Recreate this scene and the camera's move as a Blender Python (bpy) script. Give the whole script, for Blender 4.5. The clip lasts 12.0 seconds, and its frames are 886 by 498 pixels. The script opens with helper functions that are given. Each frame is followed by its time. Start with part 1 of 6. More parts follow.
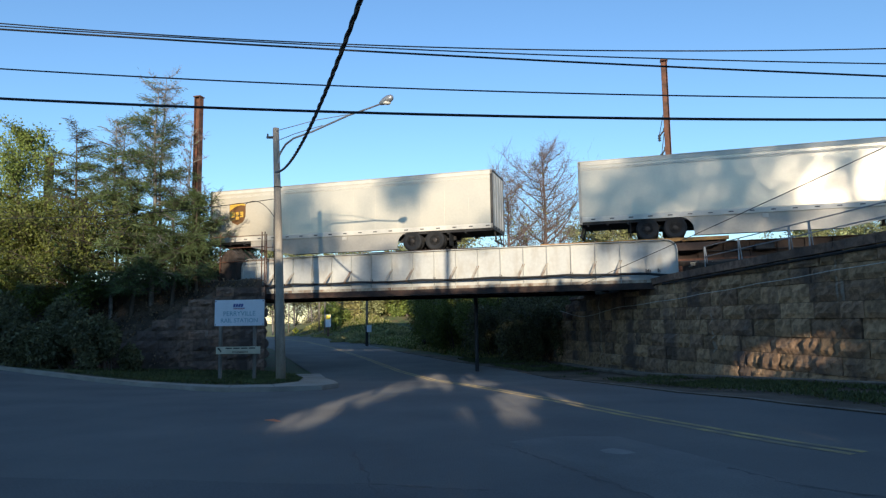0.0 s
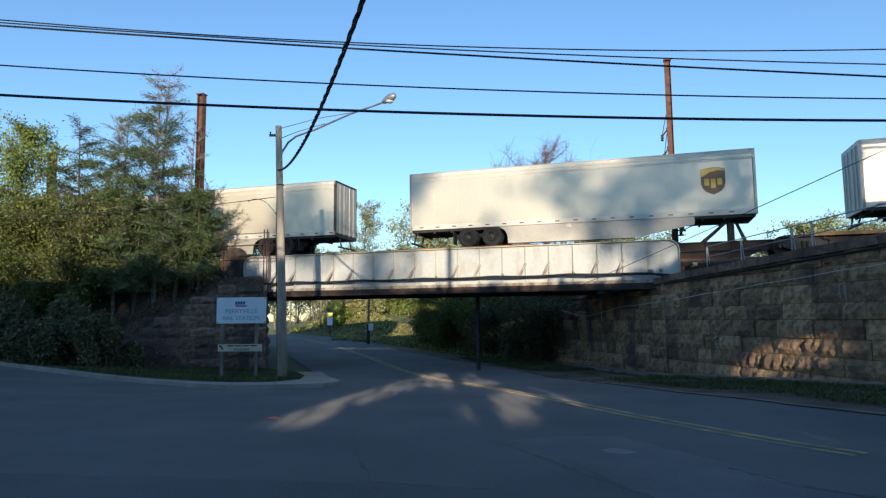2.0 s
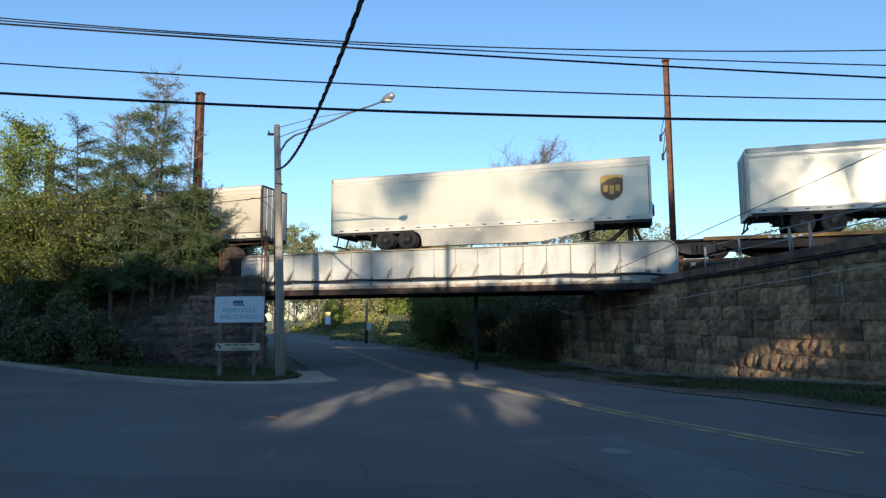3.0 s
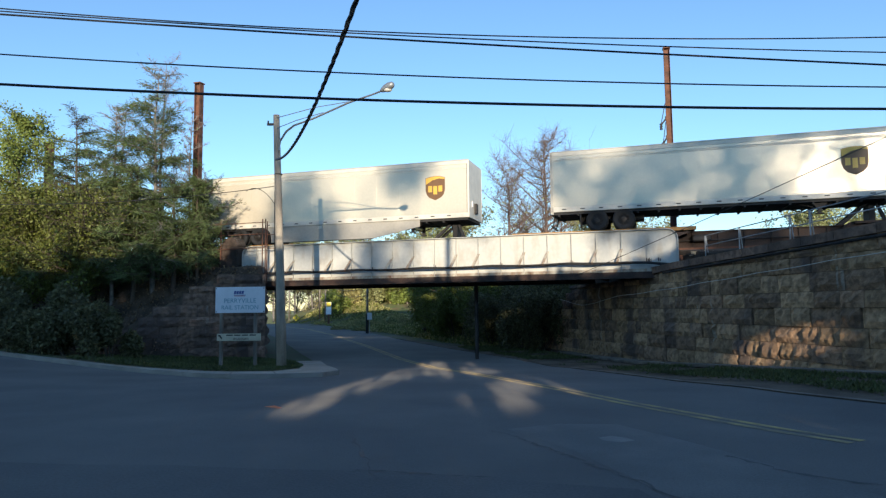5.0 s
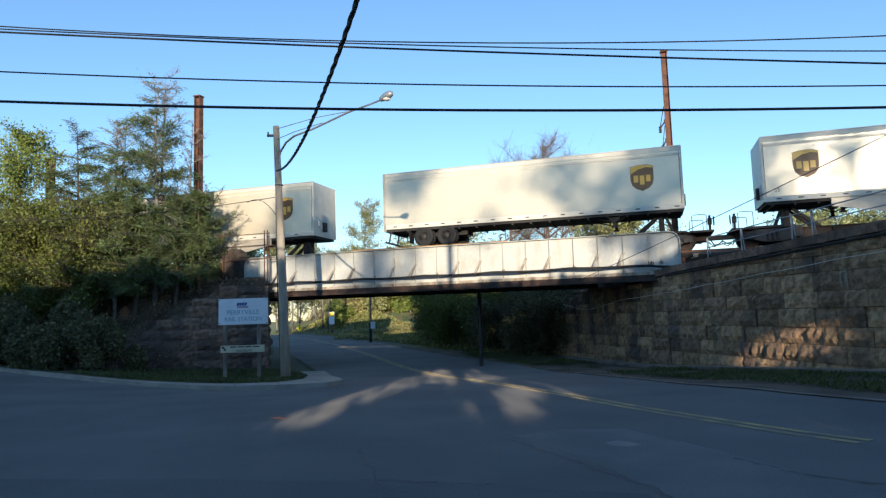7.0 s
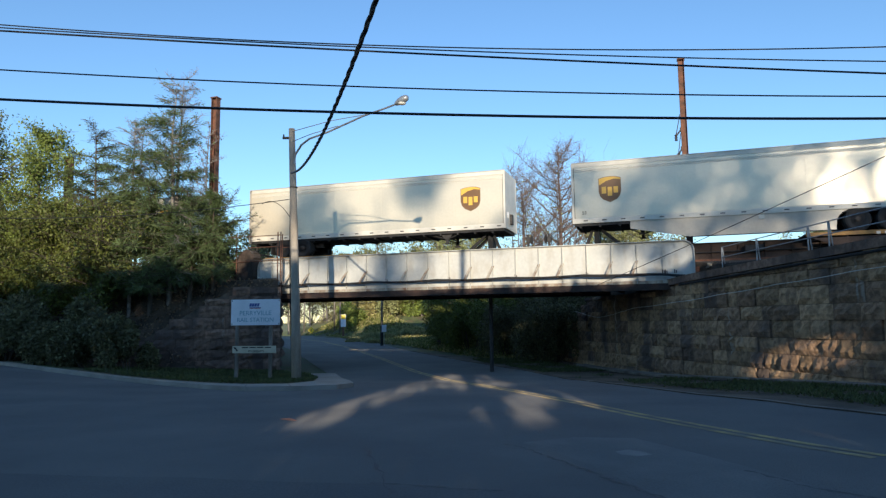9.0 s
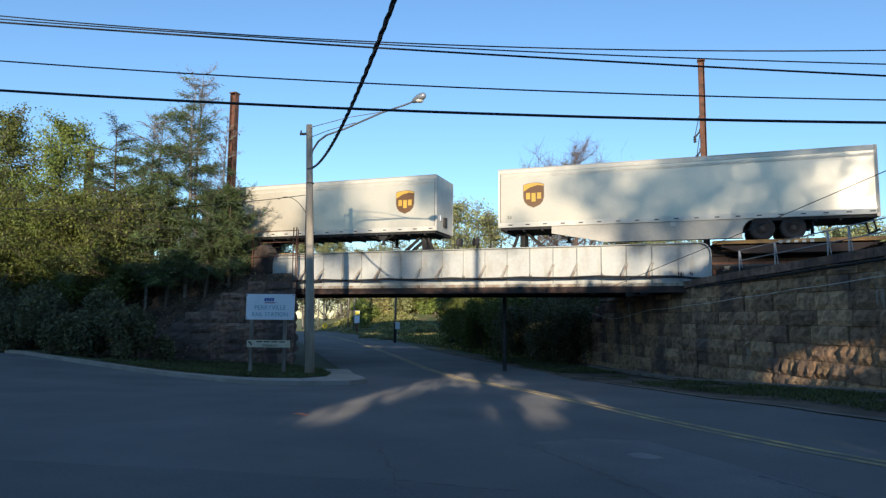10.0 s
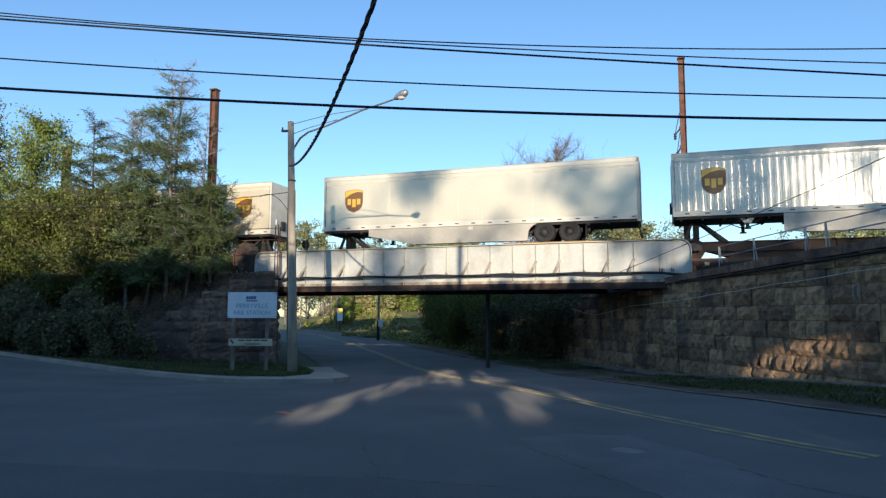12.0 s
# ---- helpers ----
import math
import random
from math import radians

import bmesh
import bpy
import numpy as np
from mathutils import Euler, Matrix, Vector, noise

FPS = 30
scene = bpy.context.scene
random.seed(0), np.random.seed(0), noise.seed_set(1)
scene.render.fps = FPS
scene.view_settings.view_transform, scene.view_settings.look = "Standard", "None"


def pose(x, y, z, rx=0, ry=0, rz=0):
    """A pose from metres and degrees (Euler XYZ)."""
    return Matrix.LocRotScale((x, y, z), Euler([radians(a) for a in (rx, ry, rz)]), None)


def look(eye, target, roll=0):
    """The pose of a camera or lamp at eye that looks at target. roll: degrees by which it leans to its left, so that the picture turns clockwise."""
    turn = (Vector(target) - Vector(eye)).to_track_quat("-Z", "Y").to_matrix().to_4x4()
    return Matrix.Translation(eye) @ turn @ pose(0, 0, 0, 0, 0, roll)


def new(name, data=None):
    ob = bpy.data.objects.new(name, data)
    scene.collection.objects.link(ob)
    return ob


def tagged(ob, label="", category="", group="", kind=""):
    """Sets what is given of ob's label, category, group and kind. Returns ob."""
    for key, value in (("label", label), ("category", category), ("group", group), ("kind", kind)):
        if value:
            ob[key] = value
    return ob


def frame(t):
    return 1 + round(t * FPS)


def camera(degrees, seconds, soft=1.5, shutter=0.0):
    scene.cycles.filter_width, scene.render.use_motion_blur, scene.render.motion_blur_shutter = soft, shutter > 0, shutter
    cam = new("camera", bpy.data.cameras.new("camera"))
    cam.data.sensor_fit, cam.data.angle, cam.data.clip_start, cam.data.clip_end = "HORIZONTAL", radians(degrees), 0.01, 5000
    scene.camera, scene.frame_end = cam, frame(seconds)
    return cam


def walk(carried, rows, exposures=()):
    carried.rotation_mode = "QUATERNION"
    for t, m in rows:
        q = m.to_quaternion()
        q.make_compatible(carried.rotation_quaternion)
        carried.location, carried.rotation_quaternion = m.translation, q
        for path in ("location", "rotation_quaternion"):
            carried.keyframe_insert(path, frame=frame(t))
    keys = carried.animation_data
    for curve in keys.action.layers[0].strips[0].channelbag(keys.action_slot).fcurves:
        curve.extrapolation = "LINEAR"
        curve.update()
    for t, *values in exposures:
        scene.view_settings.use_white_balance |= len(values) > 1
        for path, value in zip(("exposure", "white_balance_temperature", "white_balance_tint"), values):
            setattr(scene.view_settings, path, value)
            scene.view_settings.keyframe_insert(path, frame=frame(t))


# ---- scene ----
cam = camera(67.19, 12.0, soft=1.3)
EYE = Vector((0.0, 0.0, 1.6))


def aim(yaw, pitch, roll):
    """Camera pose from its compass turn, upward tilt and lean, in degrees."""
    a, b = radians(yaw), radians(pitch)
    ahead = Vector((math.sin(a) * math.cos(b), math.cos(a) * math.cos(b), math.sin(b)))
    return look(EYE, EYE + ahead, roll)


walk(cam, [
    (0.0, aim(0.157, 6.098, -0.877)),
    (0.5, aim(0.130, 6.027, -0.929)),
    (1.0, aim(0.112, 5.964, -0.462)),
    (1.5, aim(-0.000, 5.945, -0.361)),
    (2.0, aim(-0.016, 5.993, -0.552)),
    (2.5, aim(0.067, 6.021, -0.430)),
    (3.0, aim(0.134, 5.951, -0.419)),
    (5.0, aim(0.096, 5.069, -0.642)),
    (5.5, aim(0.255, 4.913, -1.176)),
    (6.0, aim(0.168, 4.935, -1.459)),
    (6.5, aim(0.106, 5.223, -1.766)),
    (7.0, aim(-0.052, 5.709, -1.805)),
    (9.0, aim(-1.130, 6.129, -0.671)),
    (9.5, aim(-2.017, 6.068, -0.232)),
    (10.0, aim(-2.402, 5.973, 0.494)),
    (10.5, aim(-2.504, 5.864, 0.924)),
    (11.0, aim(-2.300, 5.827, 0.487)),
    (11.5, aim(-1.675, 5.808, 0.147)),
    (12.0, aim(-0.923, 5.736, 0.116)),
], exposures=[(0.0, 0.88, 6080, 12), (2.5, 0.94, 6120, 12), (5.0, 1.05, 6220, 12), (7.0, 1.08, 6220, 12), (9.0, 0.9, 6080, 12), (12.0, 0.95, 6140, 12)])

# ---- light ----
SUN_EL = 8.5
world = bpy.data.worlds.new("world")
scene.world = world
world.use_nodes = True
wn = world.node_tree.nodes
sky = wn.new("ShaderNodeTexSky")
sky.sky_type = "NISHITA"
sky.sun_disc = False
sky.sun_elevation = radians(SUN_EL)
sky.sun_rotation = math.pi
sky.air_density, sky.dust_density, sky.ozone_density = 1.0, 0.0, 3.0
world.node_tree.links.new(sky.outputs[0], wn["Background"].inputs[0])
wn["Background"].inputs[1].default_value = 0.14
sun_data = bpy.data.lights.new("sun", "SUN")
sun_data.energy, sun_data.angle, sun_data.color = 3.3, radians(0.4), (1.0, 0.85, 0.62)
sun = new("sun", sun_data)
sun.matrix_world = look((0, -60, 30), (-1.2, 0, 30 - 60 * math.tan(radians(SUN_EL))))

# ---- materials ----


def mat(name, color, rough=0.7, metal=0.0, vary=0.25, scale=3.0, fine=40.0, bump=0.15, dark=None, streak=0.0, island=0.0, coat=0.0, stain=0.45, depth=0.02, matte=0.0):
    """A surface with grain and stains at two scales. dark: the colour of its stains; streak: how much they run downwards."""
    m = bpy.data.materials.new(name)
    m.use_nodes = True
    nt = m.node_tree
    N, L = nt.nodes, nt.links
    b = N["Principled BSDF"]
    b.inputs["Roughness"].default_value, b.inputs["Metallic"].default_value = rough, metal
    b.inputs["Coat Weight"].default_value = coat
    b.inputs["Diffuse Roughness"].default_value = matte
    co = N.new("ShaderNodeTexCoord")
    mp = N.new("ShaderNodeMapping")
    mp.inputs["Scale"].default_value = (1, 1, 1 - 0.85 * streak)
    L.new(co.outputs["Object"], mp.inputs[0])
    big, small = N.new("ShaderNodeTexNoise"), N.new("ShaderNodeTexNoise")
    big.inputs["Scale"].default_value, big.inputs["Detail"].default_value = scale, 5
    small.inputs["Scale"].default_value, small.inputs["Detail"].default_value = fine, 4
    L.new(mp.outputs[0], big.inputs["Vector"])
    L.new(co.outputs["Object"], small.inputs["Vector"])
    ramp = N.new("ShaderNodeValToRGB")
    ramp.color_ramp.elements[0].position, ramp.color_ramp.elements[1].position = stain - 0.13, stain + 0.2
    d = dark or tuple(c * (1 - 2 * vary) for c in color)
    ramp.color_ramp.elements[0].color, ramp.color_ramp.elements[1].color = (*d, 1), (*color, 1)
    L.new(big.outputs[0], ramp.inputs[0])
    mul = N.new("ShaderNodeMix")
    mul.data_type, mul.blend_type = "RGBA", "MULTIPLY"
    mul.inputs[0].default_value = 1.0
    r2 = N.new("ShaderNodeMapRange")
    r2.inputs[1].default_value, r2.inputs[2].default_value = 0.25, 0.75
    r2.inputs[3].default_value, r2.inputs[4].default_value = 1 - vary, 1 + vary * 0.6
    L.new(small.outputs[0], r2.inputs[0])
    L.new(ramp.outputs[0], mul.inputs[6])
    L.new(r2.outputs[0], mul.inputs[7])
    out = mul.outputs[2]
    if island:
        rnd = N.new("ShaderNodeObjectInfo") if island < 0 else N.new("ShaderNodeNewGeometry")
        src = rnd.outputs["Random"] if island < 0 else rnd.outputs["Random Per Island"]
        mr = N.new("ShaderNodeMapRange")
        mr.inputs[3].default_value, mr.inputs[4].default_value = 1 - abs(island), 1 + abs(island)
        L.new(src, mr.inputs[0])
        m2 = N.new("ShaderNodeMix")
        m2.data_type, m2.blend_type = "RGBA", "MULTIPLY"
        m2.inputs[0].default_value = 1.0
        L.new(out, m2.inputs[6])
        L.new(mr.outputs[0], m2.inputs[7])
        out = m2.outputs[2]
    L.new(out, b.inputs["Base Color"])
    if bump:
        bp = N.new("ShaderNodeBump")
        bp.inputs["Strength"].default_value, bp.inputs["Distance"].default_value = bump, depth
        L.new(small.outputs[0], bp.inputs["Height"])
        L.new(bp.outputs[0], b.inputs["Normal"])
    return m


def leaf_mat(name, color, tint=0.35):
    m = mat(name, color, rough=0.6, vary=0.2, scale=0.6, fine=6, bump=0, island=tint)
    b = m.node_tree.nodes["Principled BSDF"]
    N, L = m.node_tree.nodes, m.node_tree.links
    thru, mix = N.new("ShaderNodeBsdfTranslucent"), N.new("ShaderNodeMixShader")
    mix.inputs[0].default_value = 0.22
    L.new(b.inputs["Base Color"].links[0].from_socket, thru.inputs["Color"])
    L.new(b.outputs[0], mix.inputs[1])
    L.new(thru.outputs[0], mix.inputs[2])
    L.new(mix.outputs[0], N["Material Output"].inputs["Surface"])
    return m


M_ASPHALT = mat("asphalt", (0.166, 0.155, 0.141), 0.9, dark=(0.112, 0.107, 0.102), stain=0.5, vary=0.16, scale=0.35, fine=45, bump=0.8, depth=0.02, matte=1.0)
M_DUST = mat("dusty_concrete", (0.215, 0.18, 0.145), 0.9, vary=0.3, scale=1.5, fine=30, matte=1.0)
M_RELAID = mat("relaid_asphalt", (0.19, 0.18, 0.165), 0.9, dark=(0.135, 0.13, 0.122), stain=0.5, vary=0.2, scale=0.9, fine=40, bump=0.8, depth=0.02, matte=1.0)
M_PATCH = mat("asphalt_patch", (0.24, 0.23, 0.21), 0.85, vary=0.2, scale=2, fine=50)
M_WORN = mat("worn_asphalt", (0.142, 0.134, 0.125), 0.9, dark=(0.098, 0.095, 0.092), stain=0.5, vary=0.2, scale=0.5, fine=35, bump=0.8, depth=0.02, matte=1.0)
M_CRACK = mat("crack_tar", (0.035, 0.034, 0.034), 0.6, vary=0.2)
M_YELLOW = mat("yellow_paint", (0.52, 0.37, 0.13), 0.8, vary=0.25, scale=2.2, fine=30, dark=(0.2, 0.165, 0.11), stain=0.5, matte=1.0)
M_GRASS = mat("grass", (0.06, 0.085, 0.025), 0.9, vary=0.35, scale=0.7, fine=14, dark=(0.09, 0.07, 0.035), bump=0.5, matte=1.0)
M_BLADE = leaf_mat("grass_blades", (0.09, 0.11, 0.03))
M_SOIL = mat("soil", (0.14, 0.098, 0.066), 0.95, vary=0.35, scale=0.8, fine=12, bump=0.6, matte=1.0)
M_CONCRETE = mat("concrete", (0.36, 0.325, 0.275), 0.85, vary=0.15, scale=1.2, fine=50, bump=0.2)


def stone_mat(name, brown, soot, pale, sooty):
    """Rock-faced sandstone: soot and pale lime runs over brown."""
    m = bpy.data.materials.new(name)
    m.use_nodes = True
    N, L = m.node_tree.nodes, m.node_tree.links
    b = N["Principled BSDF"]
    b.inputs["Roughness"].default_value = 0.92
    b.inputs["Diffuse Roughness"].default_value = 0.8
    geo = N.new("ShaderNodeNewGeometry")
    maps = []
    for sc in ((1, 1, 0.28), (1, 1, 1), (2.2, 2.2, 0.16)):
        mp = N.new("ShaderNodeMapping")
        mp.inputs["Scale"].default_value = sc
        L.new(geo.outputs["Position"], mp.inputs[0])
        maps.append(mp)
    tex = []
    for mp, scale, detail in ((maps[0], 0.9, 6), (maps[1], 5.5, 8), (maps[2], 1.3, 3), (maps[1], 26, 4)):
        t = N.new("ShaderNodeTexNoise")
        t.inputs["Scale"].default_value, t.inputs["Detail"].default_value = scale, detail
        L.new(mp.outputs[0], t.inputs["Vector"])
        tex.append(t)

    def blend(a, colour, src, lo, hi):
        r = N.new("ShaderNodeMapRange")
        r.inputs[1].default_value, r.inputs[2].default_value = lo, hi
        L.new(src, r.inputs[0])
        x = N.new("ShaderNodeMix")
        x.data_type = "RGBA"
        L.new(r.outputs[0], x.inputs[0])
        if isinstance(a, tuple):
            x.inputs[6].default_value = (*a, 1)
        else:
            L.new(a, x.inputs[6])
        x.inputs[7].default_value = (*colour, 1)
        return x.outputs[2]

    c = blend(brown, tuple(v * 0.55 for v in brown), tex[1].outputs[0], 0.42, 0.62)
    c = blend(c, soot, tex[0].outputs[0], sooty, sooty + 0.14)
    c = blend(c, pale, tex[2].outputs[0], 0.66, 0.74)
    info = N.new("ShaderNodeObjectInfo")
    r = N.new("ShaderNodeMapRange")
    r.inputs[3].default_value, r.inputs[4].default_value = 0.74, 1.28
    L.new(info.outputs["Random"], r.inputs[0])
    x = N.new("ShaderNodeMix")
    x.data_type, x.blend_type = "RGBA", "MULTIPLY"
    x.inputs[0].default_value = 1.0
    L.new(c, x.inputs[6])
    L.new(r.outputs[0], x.inputs[7])
    L.new(x.outputs[2], b.inputs["Base Color"])
    add = N.new("ShaderNodeMath")
    add.operation = "MULTIPLY_ADD"
    add.inputs[1].default_value = 0.3
    L.new(tex[3].outputs[0], add.inputs[0])
    L.new(tex[1].outputs[0], add.inputs[2])
    bp = N.new("ShaderNodeBump")
    bp.inputs["Strength"].default_value, bp.inputs["Distance"].default_value = 0.8, 0.09
    L.new(add.outputs[0], bp.inputs["Height"])
    L.new(bp.outputs[0], b.inputs["Normal"])
    return m


M_STONE = stone_mat("stone", (0.44, 0.29, 0.165), (0.15, 0.105, 0.08), (0.42, 0.36, 0.28), 0.53)
M_STONE_DARK = stone_mat("stone_dark", (0.33, 0.212, 0.13), (0.12, 0.088, 0.07), (0.38, 0.33, 0.27), 0.49)
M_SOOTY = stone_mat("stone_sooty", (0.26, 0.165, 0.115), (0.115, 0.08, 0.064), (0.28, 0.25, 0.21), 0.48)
M_BLACKSTONE = stone_mat("stone_black", (0.1, 0.07, 0.055), (0.05, 0.04, 0.034), (0.12, 0.11, 0.1), 0.45)
M_MORTAR = mat("mortar", (0.15, 0.11, 0.08), 0.95, vary=0.3)
M_GIRDER = mat("girder_paint", (0.5, 0.492, 0.45), 0.55, vary=0.09, scale=2.2, fine=7, bump=0.06, dark=(0.37, 0.32, 0.25), streak=0.7, stain=0.29)
M_RUST = mat("rust", (0.19, 0.082, 0.05), 0.85, vary=0.3, scale=2.5, fine=25, dark=(0.06, 0.035, 0.025), bump=0.4)
M_GIRDER_LOW = mat("girder_stain_shade", (0.46, 0.42, 0.34), 0.65, vary=0.15, scale=3.2, fine=9, bump=0.1, dark=(0.2, 0.115, 0.065), streak=0.5, stain=0.44)
M_FLANGE = mat("flange_rust", (0.075, 0.042, 0.03), 0.85, vary=0.3, scale=2.0, fine=20, dark=(0.03, 0.022, 0.02), bump=0.4)
M_SILL = mat("sill_paint", (0.06, 0.036, 0.026), 0.8, vary=0.35, scale=1.2, fine=12, dark=(0.04, 0.026, 0.021), bump=0.2)
M_CARYEL = mat("car_yellow", (0.4, 0.2, 0.04), 0.6, vary=0.2, scale=2.0, fine=18, dark=(0.25, 0.13, 0.04))
M_DARKSTEEL = mat("dark_steel", (0.05, 0.045, 0.042), 0.7, vary=0.25, fine=25, bump=0.2)
M_GALV = mat("galvanised", (0.42, 0.43, 0.44), 0.5, metal=0.6, vary=0.15)
M_WOOD = mat("weathered_wood", (0.28, 0.25, 0.21), 0.9, vary=0.25, scale=5, fine=40, streak=0.9, dark=(0.12, 0.1, 0.08), bump=0.5)
M_PALECABLE = mat("pale_cable", (0.62, 0.6, 0.54), 0.6, vary=0.1, bump=0)
M_POLE = mat("grey_pole", (0.45, 0.385, 0.3), 0.9, vary=0.25, scale=5, fine=40, streak=0.9, dark=(0.28, 0.235, 0.185), bump=0.5)
M_CABLE = mat("cable_black", (0.02, 0.02, 0.022), 0.6, vary=0.1, bump=0)
M_PIPE = mat("pipe_black", (0.025, 0.024, 0.024), 0.9, vary=0.2)
M_SIDE = mat("trailer_sheet", (0.66, 0.585, 0.455), 0.25, metal=0.2, vary=0.05, scale=0.5, fine=9, bump=0.02, dark=(0.6, 0.54, 0.43))
M_RIBBED = mat("ribbed_aluminium", (0.46, 0.42, 0.35), 0.24, metal=0.5, vary=0.08, scale=0.5, fine=9, bump=0.03, dark=(0.4, 0.37, 0.32))
M_WHITE = mat("white_rail", (0.67, 0.625, 0.535), 0.45, vary=0.08, scale=2, fine=20, bump=0.02)
M_SKIRT = mat("skirt_sheet", (0.46, 0.42, 0.355), 0.45, metal=0.15, vary=0.08, scale=0.8, fine=9, bump=0.02)
M_UNDER = mat("underbody", (0.035, 0.033, 0.032), 0.75, vary=0.25)
M_RUBBER = mat("rubber", (0.025, 0.025, 0.026), 0.85, vary=0.2)
M_RIM = mat("rim_grey", (0.06, 0.05, 0.043), 0.6, vary=0.3, metal=0.3)
M_BROWN = mat("logo_brown", (0.16, 0.078, 0.028), 0.45, vary=0.06, bump=0)
M_GOLD = mat("logo_gold", (0.72, 0.42, 0.06), 0.4, vary=0.06, bump=0)
M_MARK = mat("marking_black", (0.03, 0.03, 0.03), 0.6, vary=0.1, bump=0)
M_SIGNW = mat("sign_white", (0.72, 0.75, 0.78), 0.5, vary=0.05, scale=1.5, fine=20, bump=0.02)
M_SIGNB = mat("sign_blue", (0.05, 0.09, 0.28), 0.5, vary=0.05, bump=0)
M_SIGNT = mat("sign_teal", (0.17, 0.36, 0.43), 0.5, vary=0.05, bump=0)
M_SIGNTAN = mat("sign_tan", (0.55, 0.5, 0.36), 0.6, vary=0.1, bump=0)
M_ORANGE = mat("marking_orange", (0.7, 0.16, 0.03), 0.6, vary=0.2, bump=0)
M_SIGNY = mat("sign_yellow", (0.85, 0.6, 0.03), 0.5, vary=0.05, bump=0)
M_SIGNR = mat("sign_red", (0.4, 0.05, 0.03), 0.5, vary=0.05, bump=0)
M_BARK = mat("bark", (0.13, 0.1, 0.075), 0.95, vary=0.3, scale=4, fine=20, bump=0.6, streak=0.8)
M_BARKPALE = mat("bark_pale", (0.31, 0.275, 0.245), 0.95, vary=0.25, scale=4, fine=20, bump=0.4)
M_TWIG = mat("twig_red", (0.23, 0.165, 0.14), 0.9, vary=0.25)
M_CEDAR = leaf_mat("cedar_leaf", (0.125, 0.175, 0.06), 0.35)
M_FRESH = leaf_mat("fresh_leaf", (0.23, 0.29, 0.06), 0.35)
M_OLIVE = leaf_mat("olive_leaf", (0.155, 0.18, 0.03), 0.28)
M_HEDGE = leaf_mat("hedge_leaf", (0.165, 0.16, 0.07), 0.45)
M_SPRING = leaf_mat("spring_leaf", (0.3, 0.31, 0.125), 0.4)
M_BRUSH = leaf_mat("dry_brush", (0.4, 0.36, 0.14), 0.35)
M_PALE = leaf_mat("pale_leaf", (0.36, 0.39, 0.16), 0.35)
M_LITTER = leaf_mat("dry_litter", (0.24, 0.16, 0.09), 0.4)
M_GLASS = mat("lamp_lens", (0.7, 0.68, 0.6), 0.2, vary=0.05, bump=0)
M_CINDER = mat("cinder_bank", (0.085, 0.066, 0.053), 0.95, vary=0.4, scale=1.5, fine=10, bump=0.8, matte=1.0)

# ---- mesh helpers ----


def box(bm, x0, y0, z0, x1, y1, z1, bevel=0.0):
    r = bmesh.ops.create_cube(bm, size=1.0, matrix=Matrix.Translation(((x0 + x1) / 2, (y0 + y1) / 2, (z0 + z1) / 2)) @ Matrix.Diagonal((abs(x1 - x0), abs(y1 - y0), abs(z1 - z0), 1)))
    if bevel:
        es = {e for v in r["verts"] for e in v.link_edges}
        bmesh.ops.bevel(bm, geom=list(es), offset=bevel, segments=1, affect="EDGES")


def tube(bm, pts, radii, sides=8):
    """A tapered tube along points."""
    pts = [Vector(p) for p in pts]
    if not hasattr(radii, "__len__"):
        radii = [radii] * len(pts)
    rings = []
    for i, p in enumerate(pts):
        t = (pts[min(i + 1, len(pts) - 1)] - pts[max(i - 1, 0)]).normalized()
        a = t.cross(Vector((0, 0, 1)) if abs(t.z) < 0.9 else Vector((1, 0, 0))).normalized()
        b = t.cross(a)
        rings.append([bm.verts.new(p + (a * math.cos(k * 2 * math.pi / sides) + b * math.sin(k * 2 * math.pi / sides)) * radii[i]) for k in range(sides)])
    for r0, r1 in zip(rings, rings[1:]):
        for k in range(sides):
            bm.faces.new((r0[k], r0[(k + 1) % sides], r1[(k + 1) % sides], r1[k]))
    bm.faces.new(rings[0][::-1])
    bm.faces.new(rings[-1])


def prism(bm, outline, y0, y1):
    """An outline in x and z, drawn out from y0 to y1."""
    a = [bm.verts.new((x, y0, z)) for x, z in outline]
    b = [bm.verts.new((x, y1, z)) for x, z in outline]
    n = len(a)
    bm.faces.new(a)
    bm.faces.new(b[::-1])
    for i in range(n):
        bm.faces.new((a[i], b[i], b[(i + 1) % n], a[(i + 1) % n]))


def lathe(bm, profile, m, sides=20):
    """Turns (radius, y) pairs round the y axis, placed by m."""
    rings = [[bm.verts.new(m @ Vector((r * math.cos(k * 2 * math.pi / sides), y, r * math.sin(k * 2 * math.pi / sides)))) for k in range(sides)] for r, y in profile]
    for r0, r1 in zip(rings, rings[1:]):
        for k in range(sides):
            bm.faces.new((r0[k], r0[(k + 1) % sides], r1[(k + 1) % sides], r1[k]))
    bm.faces.new(rings[0][::-1])
    bm.faces.new(rings[-1])


def finish(name, bm, material, smooth=False):
    bmesh.ops.recalc_face_normals(bm, faces=bm.faces[:])
    me = bpy.data.meshes.new(name)
    bm.to_mesh(me)
    bm.free()
    me.materials.append(material)
    if smooth:
        me.shade_smooth()
    return me


def part(name, bm, material, parent=None, label="", smooth=False, m=None):
    me = finish(name, bm, material, smooth) if isinstance(bm, bmesh.types.BMesh) else bm
    ob = new(name, me)
    if parent:
        ob.parent = parent
    if m is not None:
        ob.matrix_basis = m
    return tagged(ob, label)


